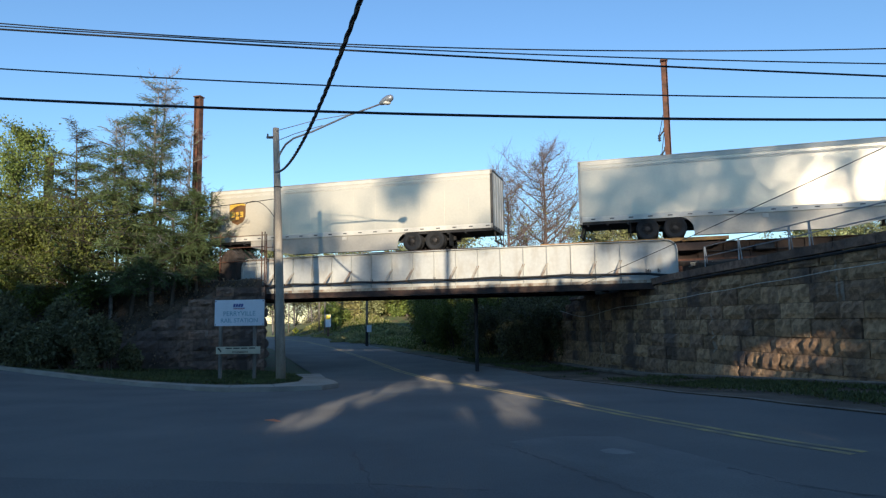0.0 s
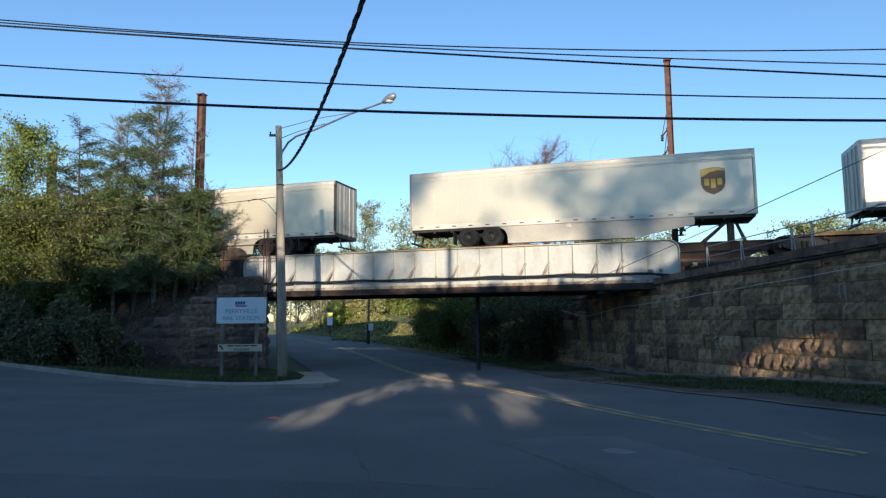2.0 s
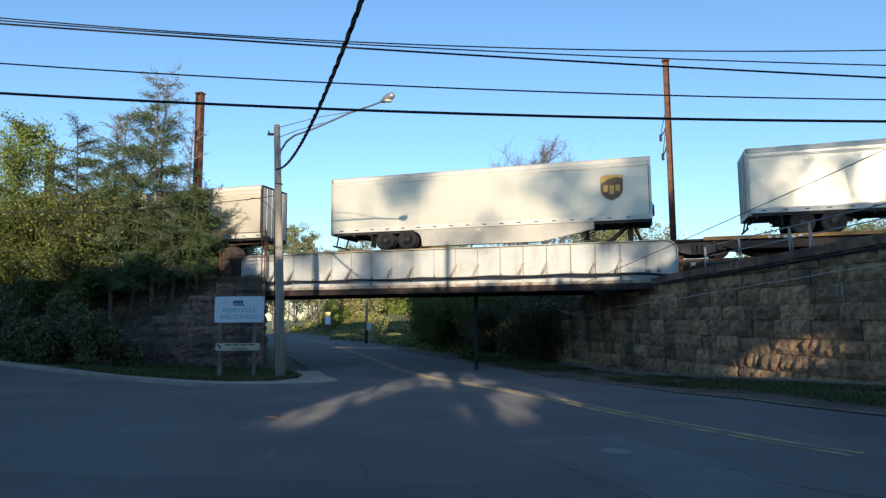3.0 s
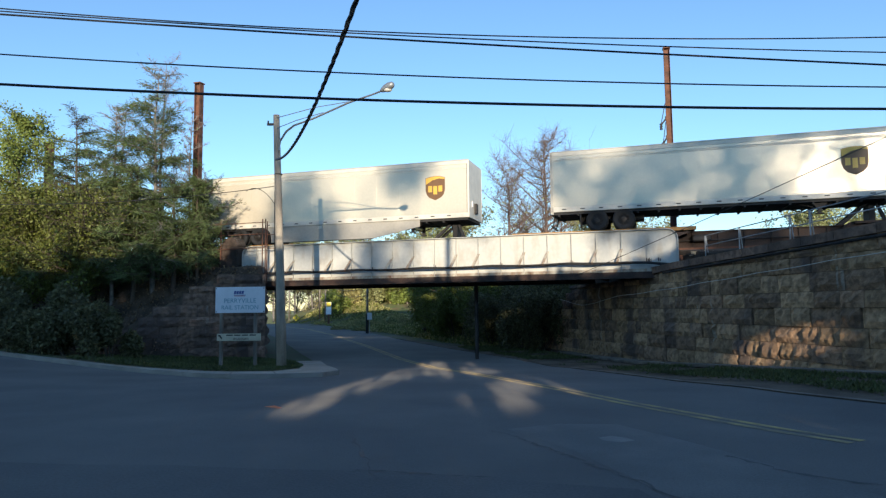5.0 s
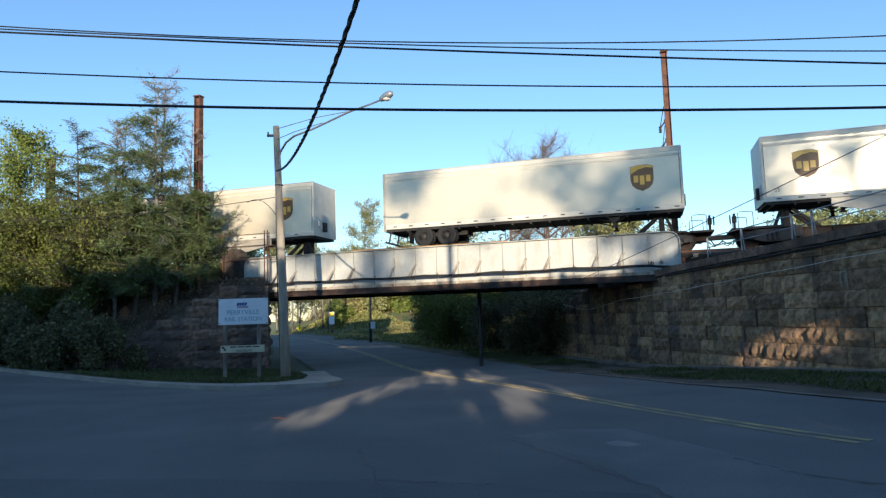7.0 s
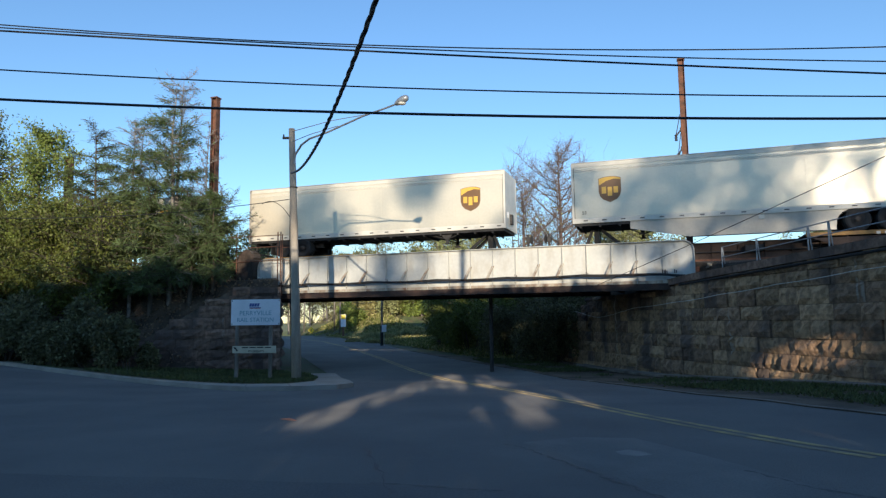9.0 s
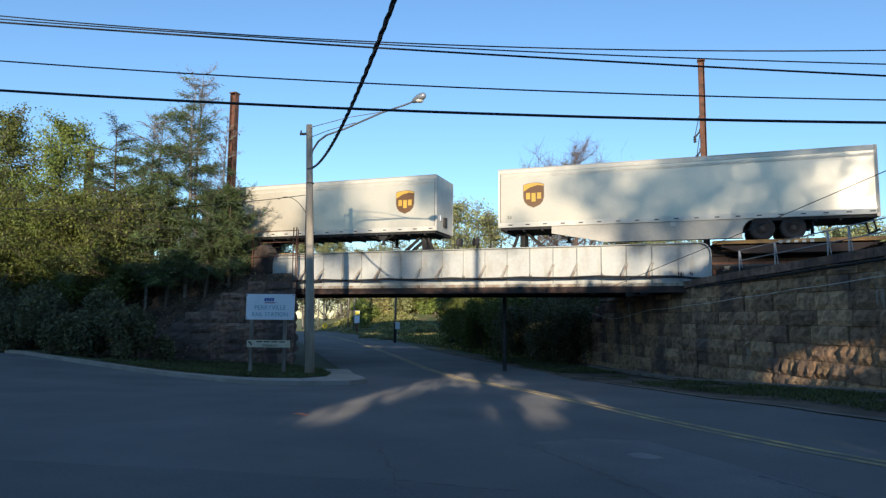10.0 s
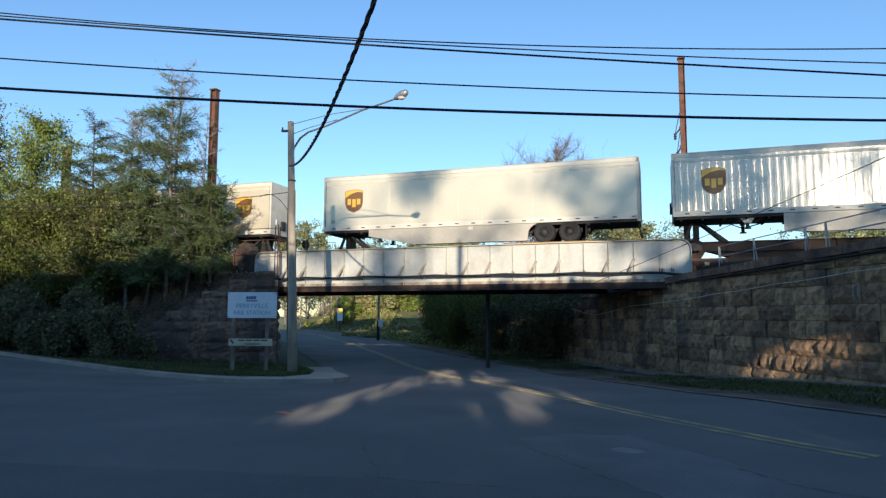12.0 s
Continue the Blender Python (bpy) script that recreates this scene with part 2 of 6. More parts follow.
def thing(name, label, category, m=None, group="", kind=""):
    ob = new(name)
    ob.empty_display_size = 0.2
    if m is not None:
        ob.matrix_basis = m
    return tagged(ob, label, category, group, kind)


def lettering(words, size, m, depth=0.004):
    """The words as a flat raised mesh, centred, in a bmesh."""
    cu = bpy.data.curves.new("lettering", "FONT")
    cu.body, cu.size, cu.extrude, cu.align_x = words, size, depth, "CENTER"
    ob = bpy.data.objects.new("lettering", cu)
    scene.collection.objects.link(ob)
    bpy.context.view_layer.update()
    me = bpy.data.meshes.new_from_object(ob.evaluated_get(bpy.context.evaluated_depsgraph_get()))
    bpy.data.objects.remove(ob)
    bm = bmesh.new()
    bm.from_mesh(me)
    bmesh.ops.transform(bm, matrix=m, verts=bm.verts[:])
    return bm


# ---- the plan: the railway runs slightly askew to the view ----
HEAD = 17.13
RAIL = 4.2      # top of rail
DECK = 5.09     # where tyres stand on the cars
FACE = 31.52    # near side of the trailers, across the track
MID = FACE + 1.295
TRACK = pose(0, 0, 0, 0, 0, -HEAD)      # x along the track, y across it
TINV = TRACK.inverted()


def tr(s, n, z=0.0):
    return TRACK @ Vector((s, n, z))


def smooth(a, b, v):
    k = min(1, max(0, (v - a) / (b - a)))
    return k * k * (3 - 2 * k)


GY = [-400, 8, 14, 20, 28, 34, 45, 75, 97, 125, 200, 3000]
GZ = [0, 0, -.12, -.42, -.85, -.95, -.85, -.6, -.35, -1.6, -2, -2]


def g(x, y):
    """Height of the street's level: it dips under the bridge and rises beyond."""
    return float(np.interp(y, GY, GZ)) + 0.75 * smooth(7, 21, -x) * smooth(12, 26, y) * (1 - smooth(40, 70, y))


def sheet(outline, up, step=1.0, thick=0.0):
    """A plan outline laid on the street's level, raised by up."""
    bm = bmesh.new()
    vs = [bm.verts.new((x, y, 0)) for x, y in outline]
    f = bm.faces.new(vs)
    ys, xs = [p[1] for p in outline], [p[0] for p in outline]
    y = math.ceil(min(ys))
    while y < max(ys):
        bmesh.ops.bisect_plane(bm, geom=bm.verts[:] + bm.edges[:] + bm.faces[:], plane_co=(0, y, 0), plane_no=(0, 1, 0))
        y += step if y < 60 else 4
    x = math.ceil(min(xs) / 2) * 2
    while x < max(xs):
        bmesh.ops.bisect_plane(bm, geom=bm.verts[:] + bm.edges[:] + bm.faces[:], plane_co=(x, 0, 0), plane_no=(1, 0, 0))
        x += 2 if x > -40 else 6
    for v in bm.verts:
        v.co.z = g(v.co.x, v.co.y) + up
    if thick:
        r = bmesh.ops.extrude_face_region(bm, geom=bm.faces[:])
        for v in r["geom"]:
            if isinstance(v, bmesh.types.BMVert):
                v.co.z -= thick
    bmesh.ops.triangulate(bm, faces=[f for f in bm.faces if len(f.verts) > 4])
    return bm


# ---- ground and street ----


def far_hill(x, y):
    """The wooded bank beyond the bridge, on the outer side of the road's bend."""
    edge = float(np.interp(y, [33, 41, 52, 62, 90, 118, 200], [8.5, 3.2, -1.0, -4.5, -16.5, -32.0, -70.0]))
    return (0.7 + 2.3 * smooth(78, 98, y) + 1.0 * (1 - smooth(50, 60, y))) * smooth(0, 9, x - edge) * smooth(38, 47, y) * (1 - smooth(110, 190, y))


def build_ground():
    xs = [-3000, -600, -200, -120, -80] + [-60 + 2 * i for i in range(61)] + [80, 120, 200, 600, 3000]
    ys = [-3000, -600, -200, -100, -60, -40, -20, -8] + [i for i in range(0, 80, 2)] + [80 + 6 * i for i in range(8)] + [140, 180, 260, 600, 3000]
    verts = [(x, y, g(x, y) - 0.05 + far_hill(x, y)) for y in ys for x in xs]
    w = len(xs)
    faces = [(j * w + i, j * w + i + 1, (j + 1) * w + i + 1, (j + 1) * w + i) for j in range(len(ys) - 1) for i in range(w - 1)]
    me = bpy.data.meshes.new("ground")
    me.from_pydata(verts, [], faces)
    me.materials.append(M_GRASS)
    me.shade_smooth()
    tagged(new("ground", me), "patchy spring grass and bare soil", "ground", kind="structure")


KERB_R = [(7.6, -30), (7.6, 5), (7.3, 11.2), (6.55, 13), (5.7, 16.5), (4.75, 26), (3.4, 34), (0.6, 40.8), (-3.7, 53.3), (-7.4, 66.5), (-12.7, 82.7), (-18, 92), (-34, 118)]
EDGE_L = [(-45, 112), (-29, 88), (-19, 70), (-9.8, 43.5), (-5.6, 31), (-3.9, 24.5), (-3.45, 22.3), (-3.7, 20.7), (-4.9, 20.1)]
KERB_L = [(-4.9, 20.1), (-6.3, 20.0), (-9.1, 22.5), (-11.6, 23.8), (-14.4, 25.3), (-15.8, 26.05), (-18.4, 28.1), (-26, 33.5), (-60, 50)]


def build_street():
    road = part("road", sheet(KERB_R + EDGE_L + KERB_L[1:] + [(-60, -30)], 0.0), M_ASPHALT)
    tagged(road, "worn grey asphalt with faded yellow centre lines", "road", kind="structure")
    # double centre line
    line = [(4.62, 7.8), (4.2, 8.58), (3.86, 9.43), (3.46, 10.47), (2.96, 11.86), (2.35, 13.89), (1.55, 17.9), (0.75, 21.8), (-.75, 28.5), (-5.2, 44.5), (-9.4, 58.4), (-15.4, 75.8), (-21, 86), (-25, 92)]
    for off, nm in ((0.0, "a"), (0.24, "b")):
        lft, rgt = [], []
        for i, p in enumerate(line):
            q, r = line[max(i - 1, 0)], line[min(i + 1, len(line) - 1)]
            d = Vector((r[0] - q[0], r[1] - q[1])).normalized()
            nrm = Vector((d.y, -d.x))
            lft.append((p[0] + nrm.x * off, p[1] + nrm.y * off))
            rgt.append((p[0] + nrm.x * (off + 0.13), p[1] + nrm.y * (off + 0.13)))
        part("centre_line", sheet(lft + rgt[::-1], 0.006), M_YELLOW, road, "faded yellow road paint")
    # tar-filled cracks and a patch
    rng = random.Random(4)
    for pts in ([(0.6, 8.95), (0.74, 8.84), (0.91, 8.42), (1.07, 8.03), (1.21, 7.68), (1.34, 7.37), (1.49, 6.92), (1.65, 6.57), (1.78, 6.28), (2.0, 5.5)], [(-1.25, 8.9), (-0.95, 7.8), (-0.75, 6.9), (-0.6, 6.3)], [(-.9, 6.82), (-.5, 6.74), (-.1, 6.6), (.3, 6.5), (.55, 6.42)], [(3.0, 7.25), (3.15, 6.9), (3.3, 6.5), (3.6, 6.2), (3.9, 6.0)]):
        l2, r2 = [], []
        for a, b in zip(pts, pts[1:]):
            for k in range(5):
                x, y = a[0] + (b[0] - a[0]) * k / 5 + rng.uniform(-.04, .04), a[1] + (b[1] - a[1]) * k / 5
                w = rng.choice((0.003, 0.006, 0.016, 0.026))
                l2.append((x - w, y - w))
                r2.append((x + w, y + w))
        part("crack", sheet(l2 + r2[::-1], 0.005), M_CRACK, road, "dark crack in the asphalt")
    part("patch", sheet([(1.89, 8.34), (2.08, 8.48), (2.24, 8.31), (2.28, 8.12), (2.09, 8.04), (1.92, 8.14)], 0.004), M_PATCH, road, "pale worn patch of asphalt")
    part("relaid_strip", sheet([(.85, 9.1), (1.6, 9.5), (2.4, 9.4), (3.1, 7.4), (3.9, 4.9), (2.2, 4.9), (1.82, 6.1), (1.44, 7.6)], 0.0025), M_RELAID, road, "slightly paler relaid asphalt")
    part("worn_strip", sheet([(-40, 9.5), (-5.75, 7.49), (-4.74, 7.36), (-3.76, 7.2), (-2.84, 7.14), (-1.9, 6.93), (-1.04, 6.82), (-.19, 6.64), (.6, 6.36), (1.7, 6.0), (2.1, 4.0), (-40, 4.0)], 0.0015), M_WORN, road, "slightly darker old asphalt")
    part("paint_mark", sheet([(-3.12, 11.8), (-2.98, 11.95), (-2.76, 11.6), (-2.8, 11.5)], 0.006), M_ORANGE, road, "orange utility paint mark")
    # pavement and kerb on the corner by the lamp post
    edge = [(-5.7, 31.3), (-3.9, 24.5), (-3.45, 22.3), (-3.7, 20.7)] + KERB_L
    inner = [(-60, 51), (-26.3, 34.2), (-18.7, 28.7), (-16.1, 26.75), (-14.7, 26), (-11.8, 24.5), (-9.3, 23.5), (-7.0, 22.2), (-5.6, 22.2), (-5.2, 24.6), (-6.8, 31.2)]
    walkway = part("pavement", sheet(edge + inner, 0.14, thick=0.3), M_CONCRETE)
    tagged(walkway, "pale concrete pavement with a rounded kerb", "pavement", kind="structure")
    for a, b in (((-6.33, 20.0), (-6.9, 22.1)), ((-5.0, 20.15), (-5.6, 22.15)), ((-9.1, 22.5), (-9.35, 23.5)), ((-11.6, 23.8), (-11.8, 24.5)), ((-14.4, 25.3), (-14.7, 26.0)), ((-3.5, 22.0), (-5.3, 23.4))):
        d = (Vector(b) - Vector(a)).normalized() * .012
        part("joint", sheet([(a[0] - d.y, a[1] + d.x), (b[0] - d.y, b[1] + d.x), (b[0] + d.y, b[1] - d.x), (a[0] + d.y, a[1] - d.x)], 0.143), M_CRACK, walkway, "dark joint between slabs")
    lawn = part("lawn", sheet([(-5.2, 24.6), (-5.6, 22.2), (-7.0, 22.2), (-9.3, 23.5), (-11.8, 24.5), (-14.7, 26), (-16.1, 26.75), (-18.7, 28.7), (-26.3, 34.2), (-26, 40), (-9, 36), (-6.85, 31.1)], 0.12, thick=0.3), M_GRASS)
    tagged(lawn, "short green grass at the foot of the stone wall", "lawn", kind="structure")
    # verge along the retaining wall with its low kerb
    outer = KERB_R[1:9]
    back = [wall_xy(30), wall_xy(22), wall_xy(14), wall_xy(7), wall_xy(0), (14.5, 5)]
    verge = part("verge", sheet(outer + [(2.2, 42)] + back, 0.022, thick=0.25), M_SOIL)
    tagged(verge, "brown earth and thin grass verge below the wall", "verge", kind="structure")
    kl = []
    for i, p in enumerate(outer):
        q, r = outer[max(i - 1, 0)], outer[min(i + 1, len(outer) - 1)]
        d = Vector((r[0] - q[0], r[1] - q[1])).normalized()
        kl.append((p[0] + d.y * 0.16, p[1] - d.x * 0.16))
    kerb = part("kerb", sheet(outer[:5] + kl[:5][::-1], 0.03, thick=0.25), M_DUST)
    tagged(kerb, "low worn concrete kerb", "kerb", kind="structure")
    # narrow path at the wall's foot
    a, b = [wall_xy(k, 1.25) for k in (-4, 4, 10, 16, 24)], [wall_xy(k, 0.55) for k in (-4, 4, 10, 16, 24)]
    path = part("footpath", sheet(a + b[::-1], 0.16, thick=0.1), M_DUST)
    tagged(path, "narrow dusty concrete path below the wall", "path", kind="structure")


# ---- retaining wall and abutments ----
WA, WD = Vector((12.75, 12.8)), Vector((-0.225, 0.974)).normalized()
WOUT = Vector((-WD.y, WD.x))        # towards the road


def wall_xy(s, out=0.0):
    p = WA + WD * s + WOUT * out
    return (p.x, p.y)


def coping_z(s):
    """Top of the retaining wall along its run."""
    if s < 15.5:
        return 3.66 - 0.04 * s
    return 3.04 - 0.25 * smooth(15.5, 18, s) - 3.2 * max(0, (s - 24.5) / 5)


BLOCKS = []


def block_meshes():
    rng = random.Random(9)
    for k in range(7):
        bm = bmesh.new()
        nx, nz = 4, 3
        grid = [[bm.verts.new((i / nx, -(0.0 if i in (0, nx) or j in (0, nz) else rng.uniform(0.05, 0.3)), j / nz)) for i in range(nx + 1)] for j in range(nz + 1)]
        for j in range(nz):
            for i in range(nx):
                bm.faces.new((grid[j][i], grid[j][i + 1], grid[j + 1][i + 1], grid[j + 1][i]))
        back = [bm.verts.new(c) for c in ((0, .5, 0), (1, .5, 0), (1, .5, 1), (0, .5, 1))]
        rim = ([grid[0][i] for i in range(nx + 1)], [grid[j][nx] for j in range(nz + 1)], [grid[nz][i] for i in range(nx, -1, -1)], [grid[j][0] for j in range(nz, -1, -1)])
        for e, (p, q) in zip(rim, ((0, 1), (1, 2), (2, 3), (3, 0))):
            bm.faces.new(e[::-1] + [back[p], back[q]])
        BLOCKS.append(finish("stone_block", bm, M_STONE))
        me = BLOCKS[-1].copy()
        me.materials[0] = M_STONE_DARK
        BLOCKS.append(me)
        me = me.copy()
        me.materials[0] = M_SOOTY
        BLOCKS.append(me)


def stone_face(parent, length, base_z, top, course, rng, dark, soot=lambda x: 0.0):
    """Rock-faced blocks in courses on the plane y = 0 of parent; top(x) is where they stop."""
    z = base_z
    while z < 6:
        h = course * rng.uniform(0.9, 1.12)
        x = -rng.uniform(0, 1.0)
        any_block = False
        while x < length:
            w = rng.uniform(0.55, 1.45)
            x0, x1 = max(0, x), min(length, x + w)
            lim = top((x0 + x1) / 2)
            hh = min(h, lim - z)
            if hh > 0.12 and x1 - x0 > 0.15:
                any_block = True
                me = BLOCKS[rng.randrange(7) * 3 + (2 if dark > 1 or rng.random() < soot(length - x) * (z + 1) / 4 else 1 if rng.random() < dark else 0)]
                ob = new("stone_block", me)
                ob.parent = parent
                ob.location = (x0 + 0.007, -rng.uniform(0.0, 0.1), z + 0.007)
                ob.scale = (x1 - x0 - 0.014, rng.uniform(0.25, 0.6), hh - 0.014)
            x += w
        z += h
        if not any_block:
            break


def wall_core(length, base_z, top, thick=0.9, step=0.5):
    bm = bmesh.new()
    n = int(length / step)
    rows = []
    for i in range(n + 1):
        x = length * i / n
        t = max(top(x), base_z + 0.05)
        rows.append([bm.verts.new((x, 0.03, base_z)), bm.verts.new((x, 0.03, t)), bm.verts.new((x, thick, t)), bm.verts.new((x, thick, base_z))])
    for a, b in zip(rows, rows[1:]):
        for k in range(3):
            bm.faces.new((a[k], b[k], b[k + 1], a[k + 1]))
    bm.faces.new(rows[0])
    bm.faces.new(rows[-1][::-1])
    return bm


def build_walls():
    rng = random.Random(21)
    block_meshes()
    # east wall: from beside the street, under the bridge and out beyond
    ang = math.degrees(math.atan2(-WD.y, -WD.x))
    far = WA + WD * 30
    east = part("wall_east", wall_core(30, -1.2, lambda x: coping_z(30 - x)), M_MORTAR, m=pose(far.x, far.y, 0, 0, 0, ang))
    tagged(east, "rock-faced brown sandstone retaining wall and abutment, sooty and stained", "wall", kind="structure")
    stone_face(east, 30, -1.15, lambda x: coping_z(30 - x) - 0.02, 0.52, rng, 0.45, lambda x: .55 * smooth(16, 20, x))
    s = 0.0
    while s < 15.2:
        w = rng.uniform(1.2, 1.9)
        bm = bmesh.new()
        z0, z1 = coping_z(s), coping_z(s + w)
        prism(bm, [(30 - s - w + .01, z1), (30 - s - .01, z0), (30 - s - .01, z0 + 0.27), (30 - s - w + .01, z1 + 0.27)], -0.14, 0.8)
        part("coping_stone", bm, M_SOOTY, east)
        s += w
    # west abutment: its face along the road, and a wing that steps down beside the lawn
    corner = tr(-17.9, 28.7)
    west = part("wall_west", wall_core(13, -1.2, lambda x: 2.75), M_MORTAR, m=pose(corner.x, corner.y, 0, 0, 0, 110.5))
    tagged(west, "dark rock-faced stone abutment under the bridge", "wall", kind="structure")
    stone_face(west, 13, -1.15, lambda x: 2.7, 0.5, rng, 2)
    wing_end = Vector((-16.2, 29.6, 0))
    d = corner - wing_end
    ln = Vector((d.x, d.y)).length
    wt = lambda x: 0.0 + 3.35 * max(0.0, min(1, (x - 0.5) / (ln - 2.5)))
    wing = part("wall_wing", wall_core(ln, -1.2, wt), M_MORTAR, m=pose(wing_end.x, wing_end.y, 0, 0, 0, math.degrees(math.atan2(d.y, d.x))))
    tagged(wing, "low stone wing wall, mossy, stepping down beside the grass", "wall", kind="structure")
    stone_face(wing, ln, -1.15, lambda x: wt(x) - 0.02, 0.5, rng, 2)
    # pale cable slung along the east wall
    bm = bmesh.new()
    pts = []
    for k in range(60):
        s = 1.0 + 24.8 * k / 59
        z = float(np.interp(s, [1, 4.5, 7.4, 10.5, 14.8, 19.2, 20.4, 21.5, 22.8, 24.3, 25.8], [3.12, 2.95, 2.77, 2.57, 2.28, 2.07, 1.93, 1.76, 1.69, 1.83, 2.06])) - 0.03 * math.sin((s % 3.1) / 3.1 * math.pi)
        x, y = wall_xy(s, 0.3)
        pts.append((x, y, z))
    tube(bm, pts, 0.011, 6)
    tagged(part("wall_cable", bm, M_PALECABLE), "thin pale cable slung along the stone wall", "cable")


# ---- embankments and track ----


def build_banks():
    rng = random.Random(3)
    # west bank
    prof = [(22.5, -1.0), (24.5, -0.3), (26.2, 1.4), (28.0, 3.0), (29.3, 3.75), (30.8, 4.02), (35.0, 4.02), (38, 3.2), (43, -1.2)]
    ss = [-160, -120, -80, -60, -50] + [-44 + 1.0 * i for i in range(27)]
    verts, faces = [], []
    for s in ss:
        for n, z in prof:
            pinch = smooth(-23, -18, s) * max(0, 28.9 - n)
            skew = 0.77 * max(0, n - 28.7) * smooth(-44, -19, s)
            v = tr(s - skew, n + pinch, z)
            j = 0.16 if n < 29 else 0.03
            verts.append((v.x + rng.uniform(-j, j), v.y + rng.uniform(-j, j), v.z + rng.uniform(-j, j)))
    w = len(prof)
    for i in range(len(ss) - 1):
        for k in range(w - 1):
            faces.append((i * w + k, (i + 1) * w + k, (i + 1) * w + k + 1, i * w + k + 1))
    faces.append(tuple((len(ss) - 1) * w + k for k in range(w)))
    me = bpy.data.meshes.new("bank_west")
    me.from_pydata(verts, [], faces)
    me.materials.append(M_SOIL)
    tagged(new("bank_west", me), "steep railway bank of brown earth and dry leaves", "bank", kind="structure")
    # east bank behind the retaining wall
    verts, faces = [], []
    ks = [-60, -30, -12, -4] + [1.0 * i for i in range(0, 18)]
    for s in ks:
        c = coping_z(max(s, 0)) + 0.2
        x0, y0 = wall_xy(s, -0.75)
        x1, y1 = wall_xy(s, -1.25)
        base = TINV @ Vector((x0, y0, 0))
        rows = [Vector((x0, y0, c)), Vector((x1, y1, c + 0.22))]
        n0 = base.y + 1.3
        for n, z in ((max(n0, 29.2), 3.78), (max(n0, 30.4) + .4, 4.02), (35.0, 4.02), (38.4, 3.2), (44, -1.2)):
            rows.append(tr(base.x + 0.5 - 0.58 * max(0, n - base.y) * smooth(2, 15, s), n, max(z, c + 0.1) if n < 30 else z))
        verts += [tuple(r) for r in rows]
    w = 7
    for i in range(len(ks) - 1):
        for k in range(w - 1):
            faces.append((i * w + k, (i + 1) * w + k, (i + 1) * w + k + 1, i * w + k + 1))
    faces.append(tuple((len(ks) - 1) * w + k for k in range(w)))
    me = bpy.data.meshes.new("bank_east")
    me.from_pydata(verts, [], faces)
    me.materials.append(M_CINDER)
    tagged(new("bank_east", me), "dark cindery railway bank behind the wall", "bank", kind="structure")
    # rails and ties
    bm = bmesh.new()
    for n in (-0.7525, 0.7175):
        box(bm, -150, n - 0.035, -0.05, 100, n + 0.035, 0.0)
        box(bm, -150, n - 0.012, -0.15, 100, n + 0.012, -0.05)
        box(bm, -150, n - 0.07, -0.17, 100, n + 0.07, -0.15)
    track = part("railway_track", bm, M_RUST, m=TRACK @ pose(0, MID, RAIL))
    tagged(track, "worn steel rails on the embankment and bridge", "track", kind="structure")
    bm = bmesh.new()
    for i in range(220):
        x = -80 + i * 0.55
        box(bm, x, -1.25, -0.36, x + 0.22, 1.25, -0.172)
    part("ties", bm, M_DARKSTEEL, track, "dark creosoted ties")["kind"] = "stuff"


# ---- the bridge ----
G0, G1, GN = -20.0, 1.27, 30.0


